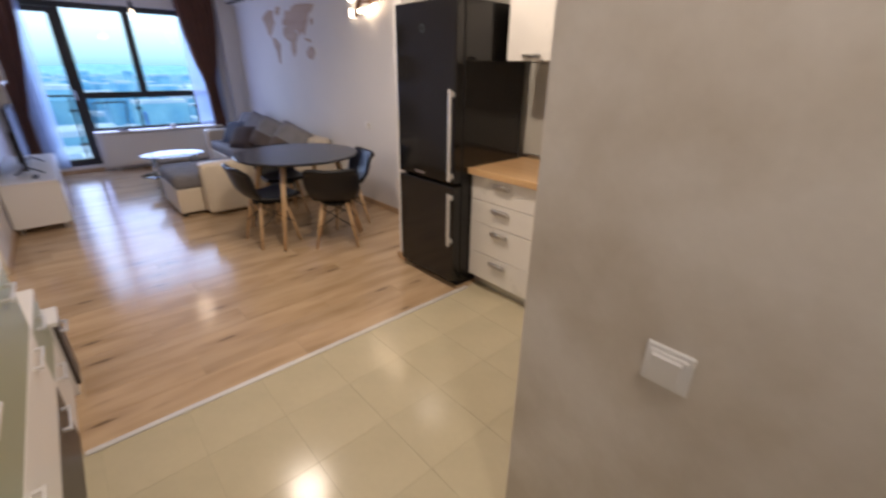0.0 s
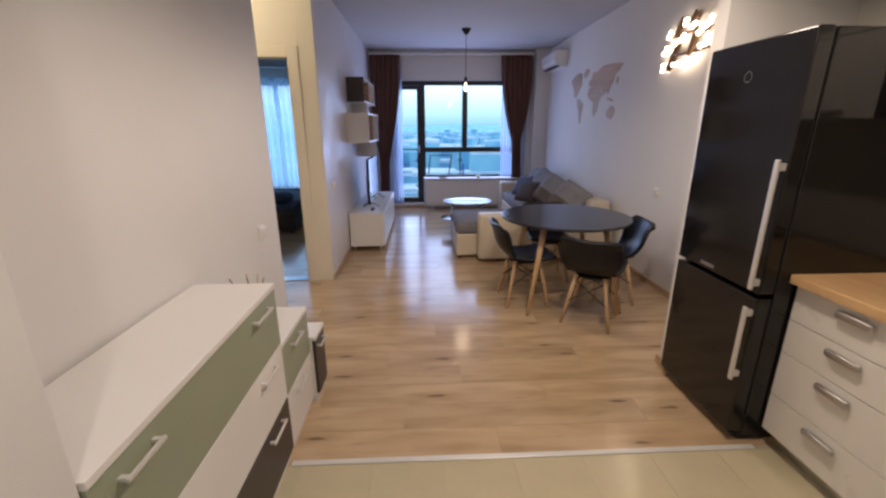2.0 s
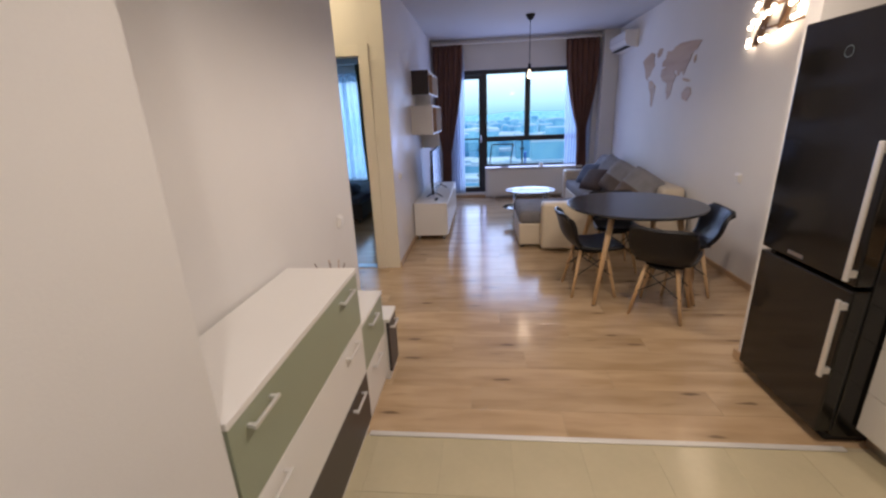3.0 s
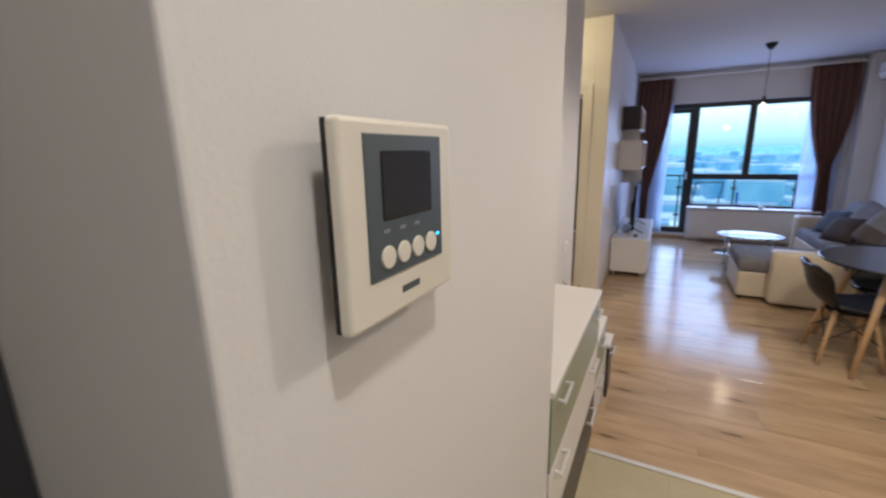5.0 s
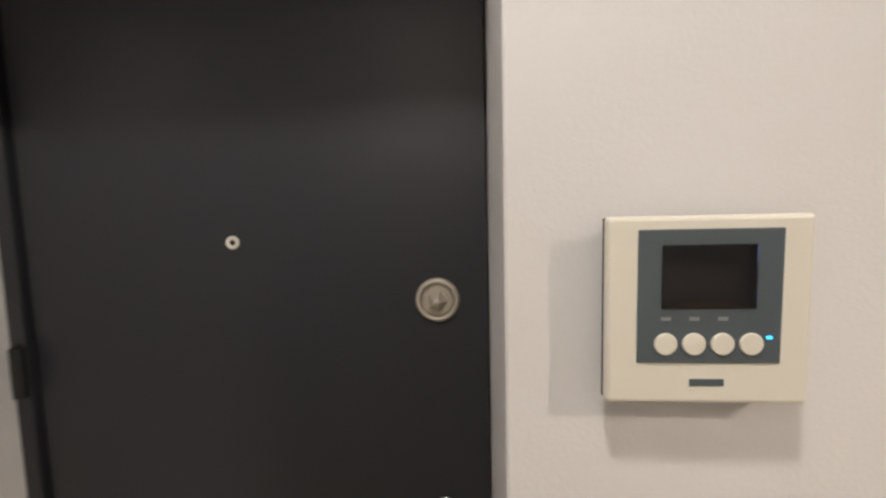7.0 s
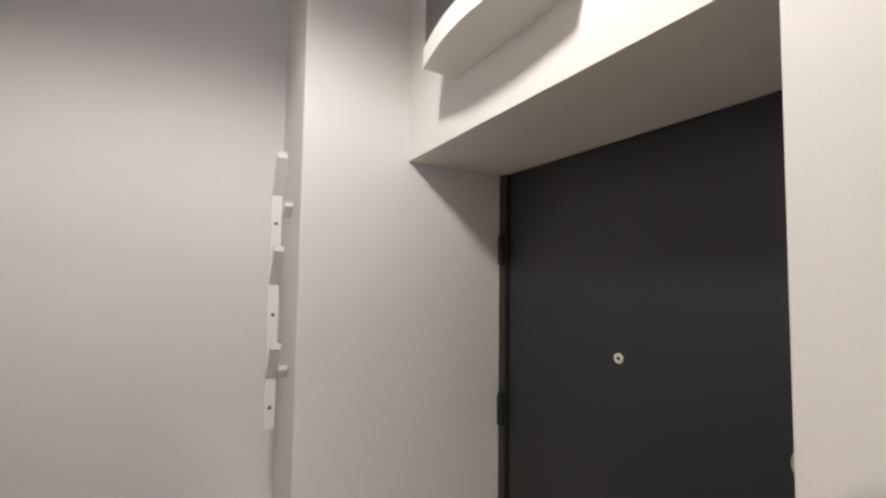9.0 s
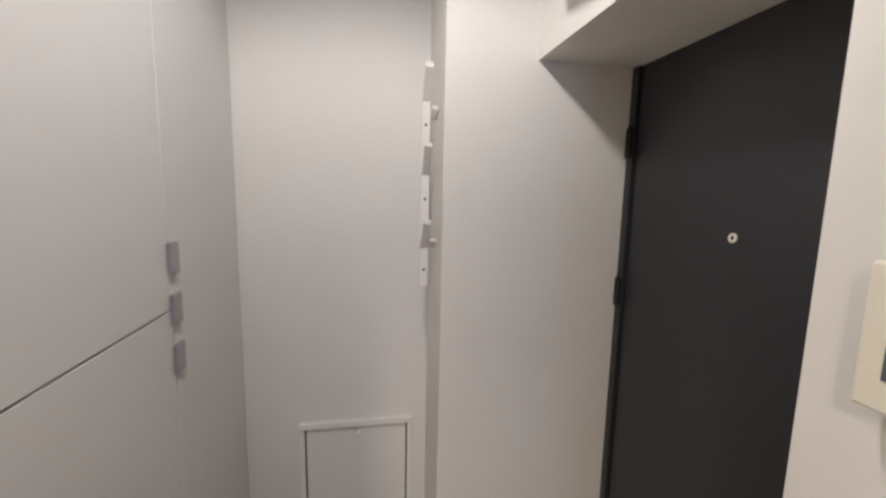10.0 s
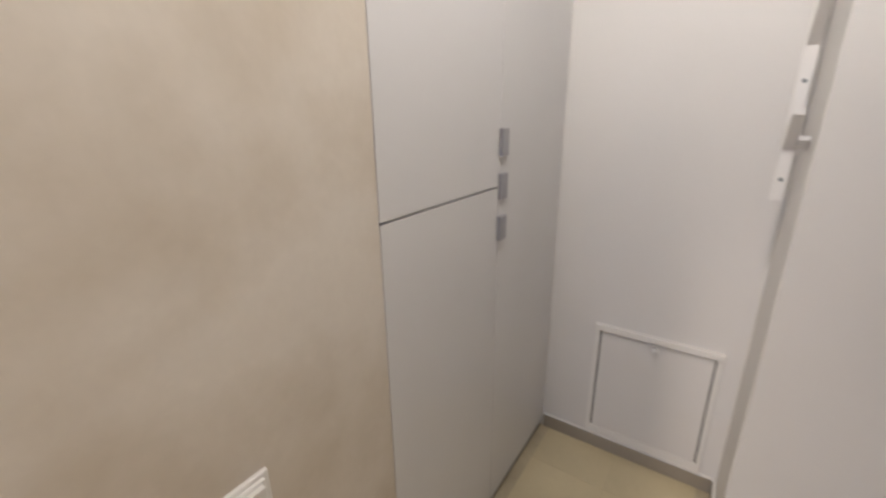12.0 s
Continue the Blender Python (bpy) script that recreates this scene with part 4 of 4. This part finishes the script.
def sofa():
    s = thing("corner_sofa", (0, 0, 0), "cream leatherette corner sofa with grey woven seats", "sofa")
    part("chaise_base", box((0.99, 3.06, 0.03), (1.95, 3.86, 0.29), 0.02, segments=3), CREAMHIDE, s)
    part("chaise_seat", box((0.985, 3.055, 0.285), (1.94, 3.86, 0.43), 0.045, segments=4), GREYCLOTH, s, "grey woven chaise seat", True)
    part("near_arm", box((1.225, 2.87, 0.03), (2.76, 3.05, 0.56), 0.04, segments=4), CREAMHIDE, s, "cream padded arm", True)
    part("main_base", box((1.95, 3.06, 0.03), (2.76, 5.45, 0.29), 0.02, segments=3), CREAMHIDE, s)
    for k in range(2):
        part("seat_cushion", box((1.945, 3.06 + 1.185 * k, 0.285), (2.56, 4.24 + 1.185 * k, 0.43), 0.045, segments=4), GREYCLOTH, s, "grey woven seat cushion", True)
    part("back", box((2.55, 3.06, 0.20), (2.79, 5.60, 0.665), 0.05, segments=4), CREAMHIDE, s, "cream sofa back", True)
    part("far_arm", box((1.93, 5.43, 0.03), (2.60, 5.62, 0.58), 0.04, segments=4), CREAMHIDE, s, "cream padded arm", True)
    for x, y in ((1.03, 3.10), (1.03, 3.80), (1.99, 5.55), (2.70, 2.93), (2.70, 5.55)):
        part("foot", rod((x, y, 0.0), (x, y, 0.032), 0.022, n=14), RUBBER, s)


sofa()


def pillow(at, rot, size, m, label, lower=None):
    """A cushion; with a second cloth its lower half is of that cloth."""
    p = obj("sofa_pillow", cushion_form(size[0], size[1], size[2], 1.0), m, True)
    if lower:
        p.data.materials.append(lower)
        for f in p.data.polygons:
            if f.center.y < -0.04 * size[1]:
                f.material_index = 1
    p.matrix_basis = pose(*at, *rot)
    return tagged(p, label, "pillow", "sofa pillows")


pillow((2.50, 5.25, 0.60), (62, 0, -84), (0.56, 0.48, 0.18), GREYCLOTH, "large grey woven sofa pillow")
pillow((2.45, 4.74, 0.625), (60, 16, -78), (0.50, 0.46, 0.17), GREYCLOTH, "large grey woven sofa pillow")
pillow((2.40, 4.08, 0.615), (56, 18, -66), (0.48, 0.46, 0.17), PALECLOTH, "grey and taupe two-tone sofa pillow", BROWNCLOTH)
pillow((2.41, 3.44, 0.600), (54, 18, -68), (0.48, 0.46, 0.17), PALECLOTH, "grey and taupe two-tone sofa pillow by the arm", BROWNCLOTH)
pillow((2.17, 4.46, 0.555), (48, -4, -60), (0.40, 0.36, 0.14), WENGECLOTH, "small dark brown sofa pillow")
pillow((2.24, 5.00, 0.56), (52, -5, -60), (0.42, 0.38, 0.14), BLUECLOTH, "small dark blue sofa pillow")


def oval(rx, ry, z0, z1, n=56):
    pts = [(rx * math.cos(2 * math.pi * k / n), ry * math.sin(2 * math.pi * k / n)) for k in range(n)]
    bm = prism(pts, "z", z0, z1)
    return bm


def coffee_table():
    t = thing("coffee_table", (1.255, 4.40, 0), "oval glass coffee table with chrome legs", "table")
    part("glass_top", oval(0.355, 0.29, 0.440, 0.450), TABLEGLASS, t, "clear oval glass top")
    low = part("glass_shelf", oval(0.34, 0.25, 0.200, 0.208), TABLEGLASS, t, "lower oval glass shelf")
    low.location = (-0.05, 0, 0)
    for sx, sy in ((-1, -1), (1, -1), (1, 1), (-1, 1)):
        part("leg", rod((0.22 * sx, 0.15 * sy, 0.0), (0.22 * sx, 0.15 * sy, 0.440), 0.014, n=16), CHROME, t, "chrome leg", True)


coffee_table()


def pendant():
    p = thing("pendant_lamp", (1.225, 4.576, H), "black pendant lamp with a bare glowing bulb", "lamp")
    part("canopy", lathe([(0.062, 0), (0.060, -0.012), (0.035, -0.055), (0.012, -0.075)], 28), RUBBER, p, "", True)
    part("cable", rod((0, 0, -0.07), (0, 0, -0.62), 0.004, n=8), RUBBER, p)
    part("socket", lathe([(0.016, -0.60), (0.022, -0.615), (0.022, -0.67), (0.018, -0.675)], 20), RUBBER, p, "", True)
    part("bulb", lathe([(0.013, -0.675), (0.017, -0.70), (0.028, -0.74), (0.030, -0.757), (0.020, -0.778), (0.004, -0.786)], 24), SOFTBULB, p, "glowing filament bulb", True)


pendant()


def curtain(x0, x1, y, z0, z1, m, folds, amp, label, pinch=0.5, pz=0.35, name="curtain", lean=0.0):
    """Hanging cloth with folds, drawn together towards its foot."""
    mid, half = (x0 + x1) / 2, (x1 - x0) / 2

    def f(u, v):
        s = 2 * u - 1
        z = z1 + (z0 - z1) * v
        k = 1 - pinch * min(1.0, max(0.0, (v - 0.12) / (1 - pz - 0.12))) ** 1.6
        wave = math.sin(u * folds * 2 * math.pi + 0.6 * math.sin(3 * u + 2 * v))
        return (mid + lean * v * half + s * half * k + 0.006 * math.sin(9 * v + 5 * u), y + amp * wave * (0.6 + 0.4 * k) + 0.01 * math.sin(7 * u + 4 * v), z)
    c = thing(name, (0, 0, 0), label, "curtain")
    part("cloth", sheet(f, folds * 10, 40, 0.003), m, c, "", True)
    return c


curtain(-0.27, 0.25, 6.12, 0.33, 2.66, CURTAIN, 6, 0.032, "heavy brown curtain drawn in below", 0.68, 0.22, lean=-0.35)
curtain(1.98, 2.53, 6.12, 0.45, 2.66, CURTAIN, 6, 0.032, "heavy brown curtain drawn in below", 0.70, 0.36, lean=0.28)
curtain(-0.20, 0.26, 6.19, 0.10, 2.64, SHEER, 9, 0.022, "thin white voile behind the brown curtain", 0.10, 0.1, "voile_curtain")
curtain(2.02, 2.50, 6.19, 0.60, 2.64, SHEER, 9, 0.022, "thin white voile behind the brown curtain", 0.10, 0.1, "voile_curtain")
tagged(obj("curtain_rail", box((-0.29, 6.10, 2.662), (2.56, 6.14, 2.690), 0.004), WHITE), "white ceiling curtain rail", "curtain rail")


tagged(obj("sill_ornament", lathe([(0.030, 0.0), (0.034, 0.01), (0.034, 0.055), (0.028, 0.06), (0.026, 0.02)], 24, None, (1.63, 6.14, 0.5755)), WHITE, True), "small white pot on the window board", "pot")
tagged(obj("sill_tray", box((0.90, 6.11, 0.5755), (1.04, 6.17, 0.597), 0.006), PALECLOTH), "small pale tray on the window board", "tray")


def radiator():
    r = thing("radiator", (0.66, 6.10, 0), "white panel radiator under the window", "radiator")
    part("casing", box((0, 0.0, 0.06), (1.50, 0.10, 0.53), 0.008, segments=3), WHITE, r)
    part("front_panel", box((0.05, -0.008, 0.10), (1.45, 0.001, 0.49), 0.006), WHITE, r)
    part("top_grille", box((0.02, 0.01, 0.531), (1.48, 0.09, 0.538)), STEEL, r)
    for x in (0.12, 1.38):
        part("foot", box((x - 0.02, 0.03, 0.0), (x + 0.02, 0.07, 0.06), 0.003), WHITE, r)


radiator()


def air_conditioner():
    a = thing("air_conditioner", (2.819, 5.52, 2.355), "white split air conditioner high on the wall", "air conditioner")
    pts = [(0.0, 0.0), (-0.06, 0.0), (-0.16, 0.045), (-0.190, 0.10), (-0.190, 0.215), (-0.17, 0.235), (0.0, 0.235)]
    part("body", prism(pts, "y", -0.38, 0.38), WHITE, a)
    part("vane", box((-0.165, -0.33, 0.012), (-0.075, 0.33, 0.022), 0.003), RUBBER, a, "dark outlet slot")
    part("front_line", box((-0.1915, -0.38, 0.118), (-0.1895, 0.38, 0.122)), STEEL, a)


air_conditioner()


def world_map():
    m = thing("wall_map", (2.820, 4.90, 1.52), "pale plywood world map on the wall", "wall decoration")
    W, Hh = 1.70, 0.70
    shapes = {
        "north_america": [(0.02, 0.86), (0.10, 0.93), (0.20, 0.98), (0.28, 0.92), (0.24, 0.82), (0.29, 0.74), (0.23, 0.66), (0.20, 0.56), (0.15, 0.54), (0.17, 0.47), (0.11, 0.56), (0.08, 0.70)],
        "south_america": [(0.19, 0.48), (0.25, 0.47), (0.34, 0.36), (0.33, 0.26), (0.31, 0.16), (0.30, 0.0), (0.27, 0.02), (0.25, 0.22), (0.20, 0.36)],
        "greenland": [(0.30, 0.92), (0.35, 0.99), (0.41, 0.97), (0.38, 0.86), (0.33, 0.84)],
        "africa": [(0.43, 0.62), (0.50, 0.66), (0.60, 0.64), (0.64, 0.53), (0.69, 0.48), (0.64, 0.36), (0.62, 0.20), (0.57, 0.12), (0.54, 0.24), (0.54, 0.38), (0.46, 0.43), (0.42, 0.52)],
        "eurasia": [(0.43, 0.66), (0.43, 0.74), (0.48, 0.80), (0.50, 0.90), (0.56, 0.88), (0.68, 0.96), (0.84, 0.94), (0.99, 0.90), (0.93, 0.80), (0.88, 0.78), (0.86, 0.66), (0.82, 0.58), (0.79, 0.46), (0.76, 0.54), (0.71, 0.46), (0.67, 0.56), (0.60, 0.52), (0.56, 0.62), (0.50, 0.66)],
        "australia": [(0.80, 0.20), (0.86, 0.28), (0.91, 0.26), (0.93, 0.16), (0.88, 0.06), (0.81, 0.10)],
        "islands": [(0.79, 0.42), (0.85, 0.40), (0.90, 0.36), (0.86, 0.35), (0.80, 0.38)],
        "japan": [(0.91, 0.66), (0.93, 0.72), (0.94, 0.66), (0.92, 0.60)],
    }
    def coast(pts):
        """The outline with its sides broken into small bays and capes."""
        out = []
        for (u0, v0), (u1, v1) in zip(pts, pts[1:] + pts[:1]):
            for k in range(4):
                f = k / 4
                u, v = u0 + (u1 - u0) * f, v0 + (v1 - v0) * f
                out.append((u + 0.006 * noise.noise((u * 40, v * 18, 2.0)), v + 0.013 * noise.noise((u * 40, v * 18, 7.0))))
        return out
    for k, (name, pts) in enumerate((n, coast(q)) for n, q in shapes.items()):
        part(name, prism([(-u * W, v * Hh) for u, v in pts], "x", -0.003 - 0.0008 * k, -0.0003), MAPWOOD, m)


world_map()


def light_panel():
    """Leaf-like slats of dark driftwood on two battens, with a string of small lamps wound round them."""
    p = thing("light_panel", (2.819, 1.73, 1.98), "driftwood wall panel wound with glowing fairy lights", "lamp")
    for y0, z0, y1, z1, w in ((0.55, -0.02, 0.44, 0.19, 0.075), (0.49, 0.24, 0.41, 0.36, 0.070), (0.27, 0.07, 0.19, 0.26, 0.070), (0.29, 0.29, 0.23, 0.375, 0.085), (0.10, 0.17, 0.07, 0.27, 0.050)):
        def slat(u, v):
            k = w * (0.35 + 0.65 * math.sin(math.pi * (0.12 + 0.76 * v))) * (1 + 0.10 * math.sin(11 * v + 30 * y0))
            return (-0.014 - 0.014 * math.sin(math.pi * u), y0 + (y1 - y0) * v + (u - 0.5) * k, z0 + (z1 - z0) * v + 0.012 * math.sin(6 * u + 9 * y0))
        part("slat", sheet(slat, 6, 10, 0.014), BARK, p, "rough dark wood slat")
    part("batten", box((-0.010, 0.05, 0.08), (-0.001, 0.58, 0.10)), BARK, p)
    part("batten", box((-0.010, 0.05, 0.235), (-0.001, 0.58, 0.255)), BARK, p)
    rng = random.Random(5)
    spots = []
    for y, z, count, dy, dz in ((0.60, 0.00, 2, 0.005, 0.035), (0.41, 0.01, 2, 0.05, 0.01), (0.25, 0.015, 4, 0.045, 0.014), (0.60, 0.14, 2, 0.03, 0.03), (0.555, 0.265, 2, 0.02, 0.03), (0.43, 0.185, 4, 0.05, 0.022), (0.345, 0.315, 2, 0.012, 0.03), (0.235, 0.27, 2, 0.04, 0.012), (0.115, 0.225, 3, 0.03, 0.02), (0.03, 0.268, 2, 0.01, 0.03), (0.045, 0.165, 2, 0.015, 0.012), (0.085, 0.11, 2, 0.045, 0.012)):
        for k in range(count):
            c = k - (count - 1) / 2
            spots.append((y - dy * c * 1.2 + rng.uniform(-0.006, 0.006), z + dz * c + rng.uniform(-0.006, 0.006)))
    for a, b in zip(spots, spots[1:]):
        part("wire", rod((-0.036, *a), (-0.036, *b), 0.0015, n=5), STEEL, p)
    for y, z in spots:
        part("bulb", lathe([(0.004, -0.019), (0.014, -0.010), (0.0165, 0.0), (0.013, 0.011), (0.003, 0.018)], 12, None, (-0.044, y, z)), BULB, p, "", True)


light_panel()


# ---- bedroom, seen through the open doorway ----
def bed():
    b = thing("bed", (-3.2, 4.35, 0), "low double bed with dark blue bedding", "bed")
    part("frame", box((0.0, 0.0, 0.06), (1.95, 1.70, 0.30), 0.01), WENGE, b)
    part("mattress", box((0.03, 0.03, 0.25), (1.92, 1.67, 0.40), 0.05, segments=4), BLUECLOTH, b, "dark blue bed cover", True)
    for x in (0.06, 1.88):
        for y in (0.06, 1.62):
            part("leg", rod((x, y, 0), (x, y, 0.062), 0.025, n=12), WENGE, b)
    part("pillow", cushion_form(0.6, 0.42, 0.16, 1.0), BLUECLOTH, b, "", True).location = (1.5, 0.4, 0.46)


bed()
curtain(-2.95, -1.45, 6.16, 0.40, 2.30, SHEER, 14, 0.025, "white voile drawn over the bedroom window", 0.0, 0.1, "voile_curtain")
curtain(-1.66, -0.98, 6.10, 0.06, 2.45, OLIVE, 7, 0.035, "olive brown bedroom curtain hanging straight", 0.1, 0.1)
tagged(obj("curtain_rail", box((-3.0, 6.08, 2.452), (-0.92, 6.18, 2.478), 0.004), WHITE), "white bedroom curtain rail", "curtain rail")

# ---- balcony and the city ----
tagged(obj("balcony_slab", box((-3.7, 6.44, -0.20), (3.2, 7.75, -0.02)), DECK), "grey tiled balcony slab", "balcony", "", "structure")


def balcony_rail():
    r = thing("balcony_rail", (0, 7.65, -0.02), "balcony rail of dark posts and clear glass", "railing")
    part("handrail", box((-1.2, -0.02, 1.02), (3.1, 0.02, 1.05), 0.004), FRAME, r)
    for x in (-1.1, 0.05, 0.50, 1.42, 2.35, 3.05):
        post = part("post", box((x - 0.018, -0.018, 0.0), (x + 0.018, 0.018, 1.02), 0.002), FRAME, r)
        for z in (0.25, 0.80):
            part("clamp", box((x - 0.05, -0.012, z - 0.02), (x + 0.05, 0.012, z + 0.02), 0.003), FRAME, post)
    for a, b in ((-1.07, 0.02), (0.08, 0.47), (0.53, 1.39), (1.45, 2.32), (2.38, 3.02)):
        g = part("glass_panel", box((a, -0.005, 0.10), (b, 0.005, 0.97)), PANE, r)
        g.visible_shadow = False


balcony_rail()


def balcony_chair():
    c = thing("balcony_chair", (0.93, 7.20, -0.02), "dark metal balcony chair frame", "chair", turn=12)
    for x in (-0.22, 0.22):
        s = rod((x, 0.22, 0), (x, -0.20, 0.95), 0.012, n=10)
        rod((x, -0.22, 0), (x, 0.24, 0.44), 0.012, n=10, bm=s)
        part("side_frame", s, FRAME, c)
    part("seat", box((-0.21, -0.18, 0.42), (0.21, 0.22, 0.44), 0.004), PALECLOTH, c, "pale fabric seat")
    part("top_rail", rod((-0.22, -0.20, 0.95), (0.22, -0.20, 0.95), 0.012, n=10), FRAME, c)


balcony_chair()
tagged(obj("balcony_pole", lathe([(0.016, 0.0), (0.020, 0.01), (0.020, 0.66), (0.024, 0.67), (0.024, 0.73), (0.010, 0.75)], 14, None, (1.475, 7.52, -0.02)), BLUEPAINT), "slim bright blue pole standing by the balcony rail", "pole")
tagged(obj("ground", box((-2500, 20, -34), (2500, 4500, -33)), FARGROUND), "ground of the city below, coloured with blue haze", "ground", "", "structure")


def city():
    rng = random.Random(11)
    bm, roofs = bmesh.new(), bmesh.new()
    for k in range(900):
        y = 60 + 1500 * rng.random() ** 1.5
        x = rng.uniform(-0.8, 0.9) * (y + 60)
        w, d, h = rng.uniform(8, 26), rng.uniform(8, 22), rng.choice((6, 8, 10, 12, 15, 20)) * rng.uniform(0.8, 1.2)
        if y < 160:
            h = min(h, 11)
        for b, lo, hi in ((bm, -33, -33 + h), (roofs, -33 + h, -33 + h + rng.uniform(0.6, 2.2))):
            vs = [b.verts.new((x + sx * w / 2, y + sy * d / 2, z)) for z in (lo, hi) for sx, sy in ((-1, -1), (1, -1), (1, 1), (-1, 1))]
            for q in ((4, 5, 6, 7), (0, 1, 5, 4), (1, 2, 6, 5), (2, 3, 7, 6), (3, 0, 4, 7)):
                b.faces.new([vs[i] for i in q])
    c = thing("distant_city", (0, 0, 0), "city of low blocks stretching to the hills, coloured with blue haze", "city")
    c["kind"] = "stuff"
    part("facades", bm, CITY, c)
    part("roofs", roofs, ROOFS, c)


city()


def hills():
    f = lambda u, v: (-2400 + 4800 * u, 2600 + 300 * v, -33 + v * (38 + 26 * noise.noise((u * 6, 0.3, 0)) + 10 * noise.noise((u * 30, 1.3, 0))))
    tagged(obj("backdrop", sheet(f, 160, 4), CITY), "low hills beyond the city, coloured with blue haze", "hills", "", "structure")


hills()

# ---- floor pieces ----
def laid(name, parent, lo, hi, cache, material, gap, bevel):
    """One piece of the floor with a chamfered edge; alike pieces share their mesh."""
    w, d = round(hi[0] - lo[0] - gap, 3), round(hi[1] - lo[1] - gap, 3)
    if (w, d) not in cache:
        bm = bmesh.new()
        b = bevel
        lower = [bm.verts.new((sx * w / 2, sy * d / 2, -0.006)) for sx, sy in ((-1, -1), (1, -1), (1, 1), (-1, 1))]
        mid = [bm.verts.new((sx * w / 2, sy * d / 2, -b)) for sx, sy in ((-1, -1), (1, -1), (1, 1), (-1, 1))]
        top = [bm.verts.new((sx * (w / 2 - b), sy * (d / 2 - b), 0)) for sx, sy in ((-1, -1), (1, -1), (1, 1), (-1, 1))]
        bm.faces.new(top)
        for a, c in ((lower, mid), (mid, top)):
            for i in range(4):
                j = (i + 1) % 4
                bm.faces.new((a[i], a[j], c[j], c[i]))
        me = bpy.data.meshes.new(name)
        bm.to_mesh(me)
        bm.free()
        me.materials.append(material)
        cache[(w, d)] = me
    ob = new(name, cache[(w, d)])
    ob.parent = parent
    ob.location = ((lo[0] + hi[0]) / 2, (lo[1] + hi[1]) / 2, 0)
    return ob


tiles = thing("floor", (0, 0, 0), "beige glazed square floor tiles with thin joints", "floor")
tiles["kind"] = "structure"
tile_cache = {}
T = 0.325
xs = [-0.44] + [1.35 + T * k for k in range(-5, 5)] + [2.81]
ys = [END] + [-0.012 - T * k for k in range(9, -1, -1)]
for i in range(len(xs) - 1):
    for j in range(len(ys) - 1):
        cx, cy = (xs[i] + xs[i + 1]) / 2, (ys[j] + ys[j + 1]) / 2
        if (cx > 1.1 and cy < -1.5) or (cx < 0.25 and cy < -2.85):
            continue
        laid("tile", tiles, (xs[i], ys[j]), (xs[i + 1], ys[j + 1]), tile_cache, TILE, 0.0013, 0.0003)
tagged(obj("trim_threshold", box((0.0, -0.016, 0.0), (2.20, 0.014, 0.007), 0.003), ALU), "pale metal strip between tiles and laminate", "trim", "", "structure")

boards = thing("floor_laminate", (0, 0, 0), "warm oak laminate boards with dark knots", "floor")
boards["kind"] = "structure"
rng = random.Random(3)
plank_cache = {}
PW, PL = 0.193, 1.29
row = 0
y = 0.012
while y < 6.235:
    y1 = min(y + PW, 6.24)
    x = -1.60 if y < 2.38 else -0.305
    x -= (row * 0.37) % 1.0 * PL
    left = -1.60 if 1.0 < y < 2.38 else (-0.34 if y < 1.0 else -0.305)
    while x < 2.82:
        a, b = max(x, left), min(x + PL, 2.82)
        if b - a > 0.05:
            laid("plank", boards, (a, y), (b, y1), plank_cache, PLANK, 0.0012, 0.0007)
        x += PL
    y, row = y1, row + 1
bm = bmesh.new()
y = 2.42
while y < 6.2:
    box((-3.60, y, -0.006), (-0.455, min(y + PW - 0.0012, 6.24), 0.0), 0, bm)
    y += PW
tagged(obj("floor_bedroom", bm, PLANK), "warm oak laminate bedroom floor", "floor", "", "structure")
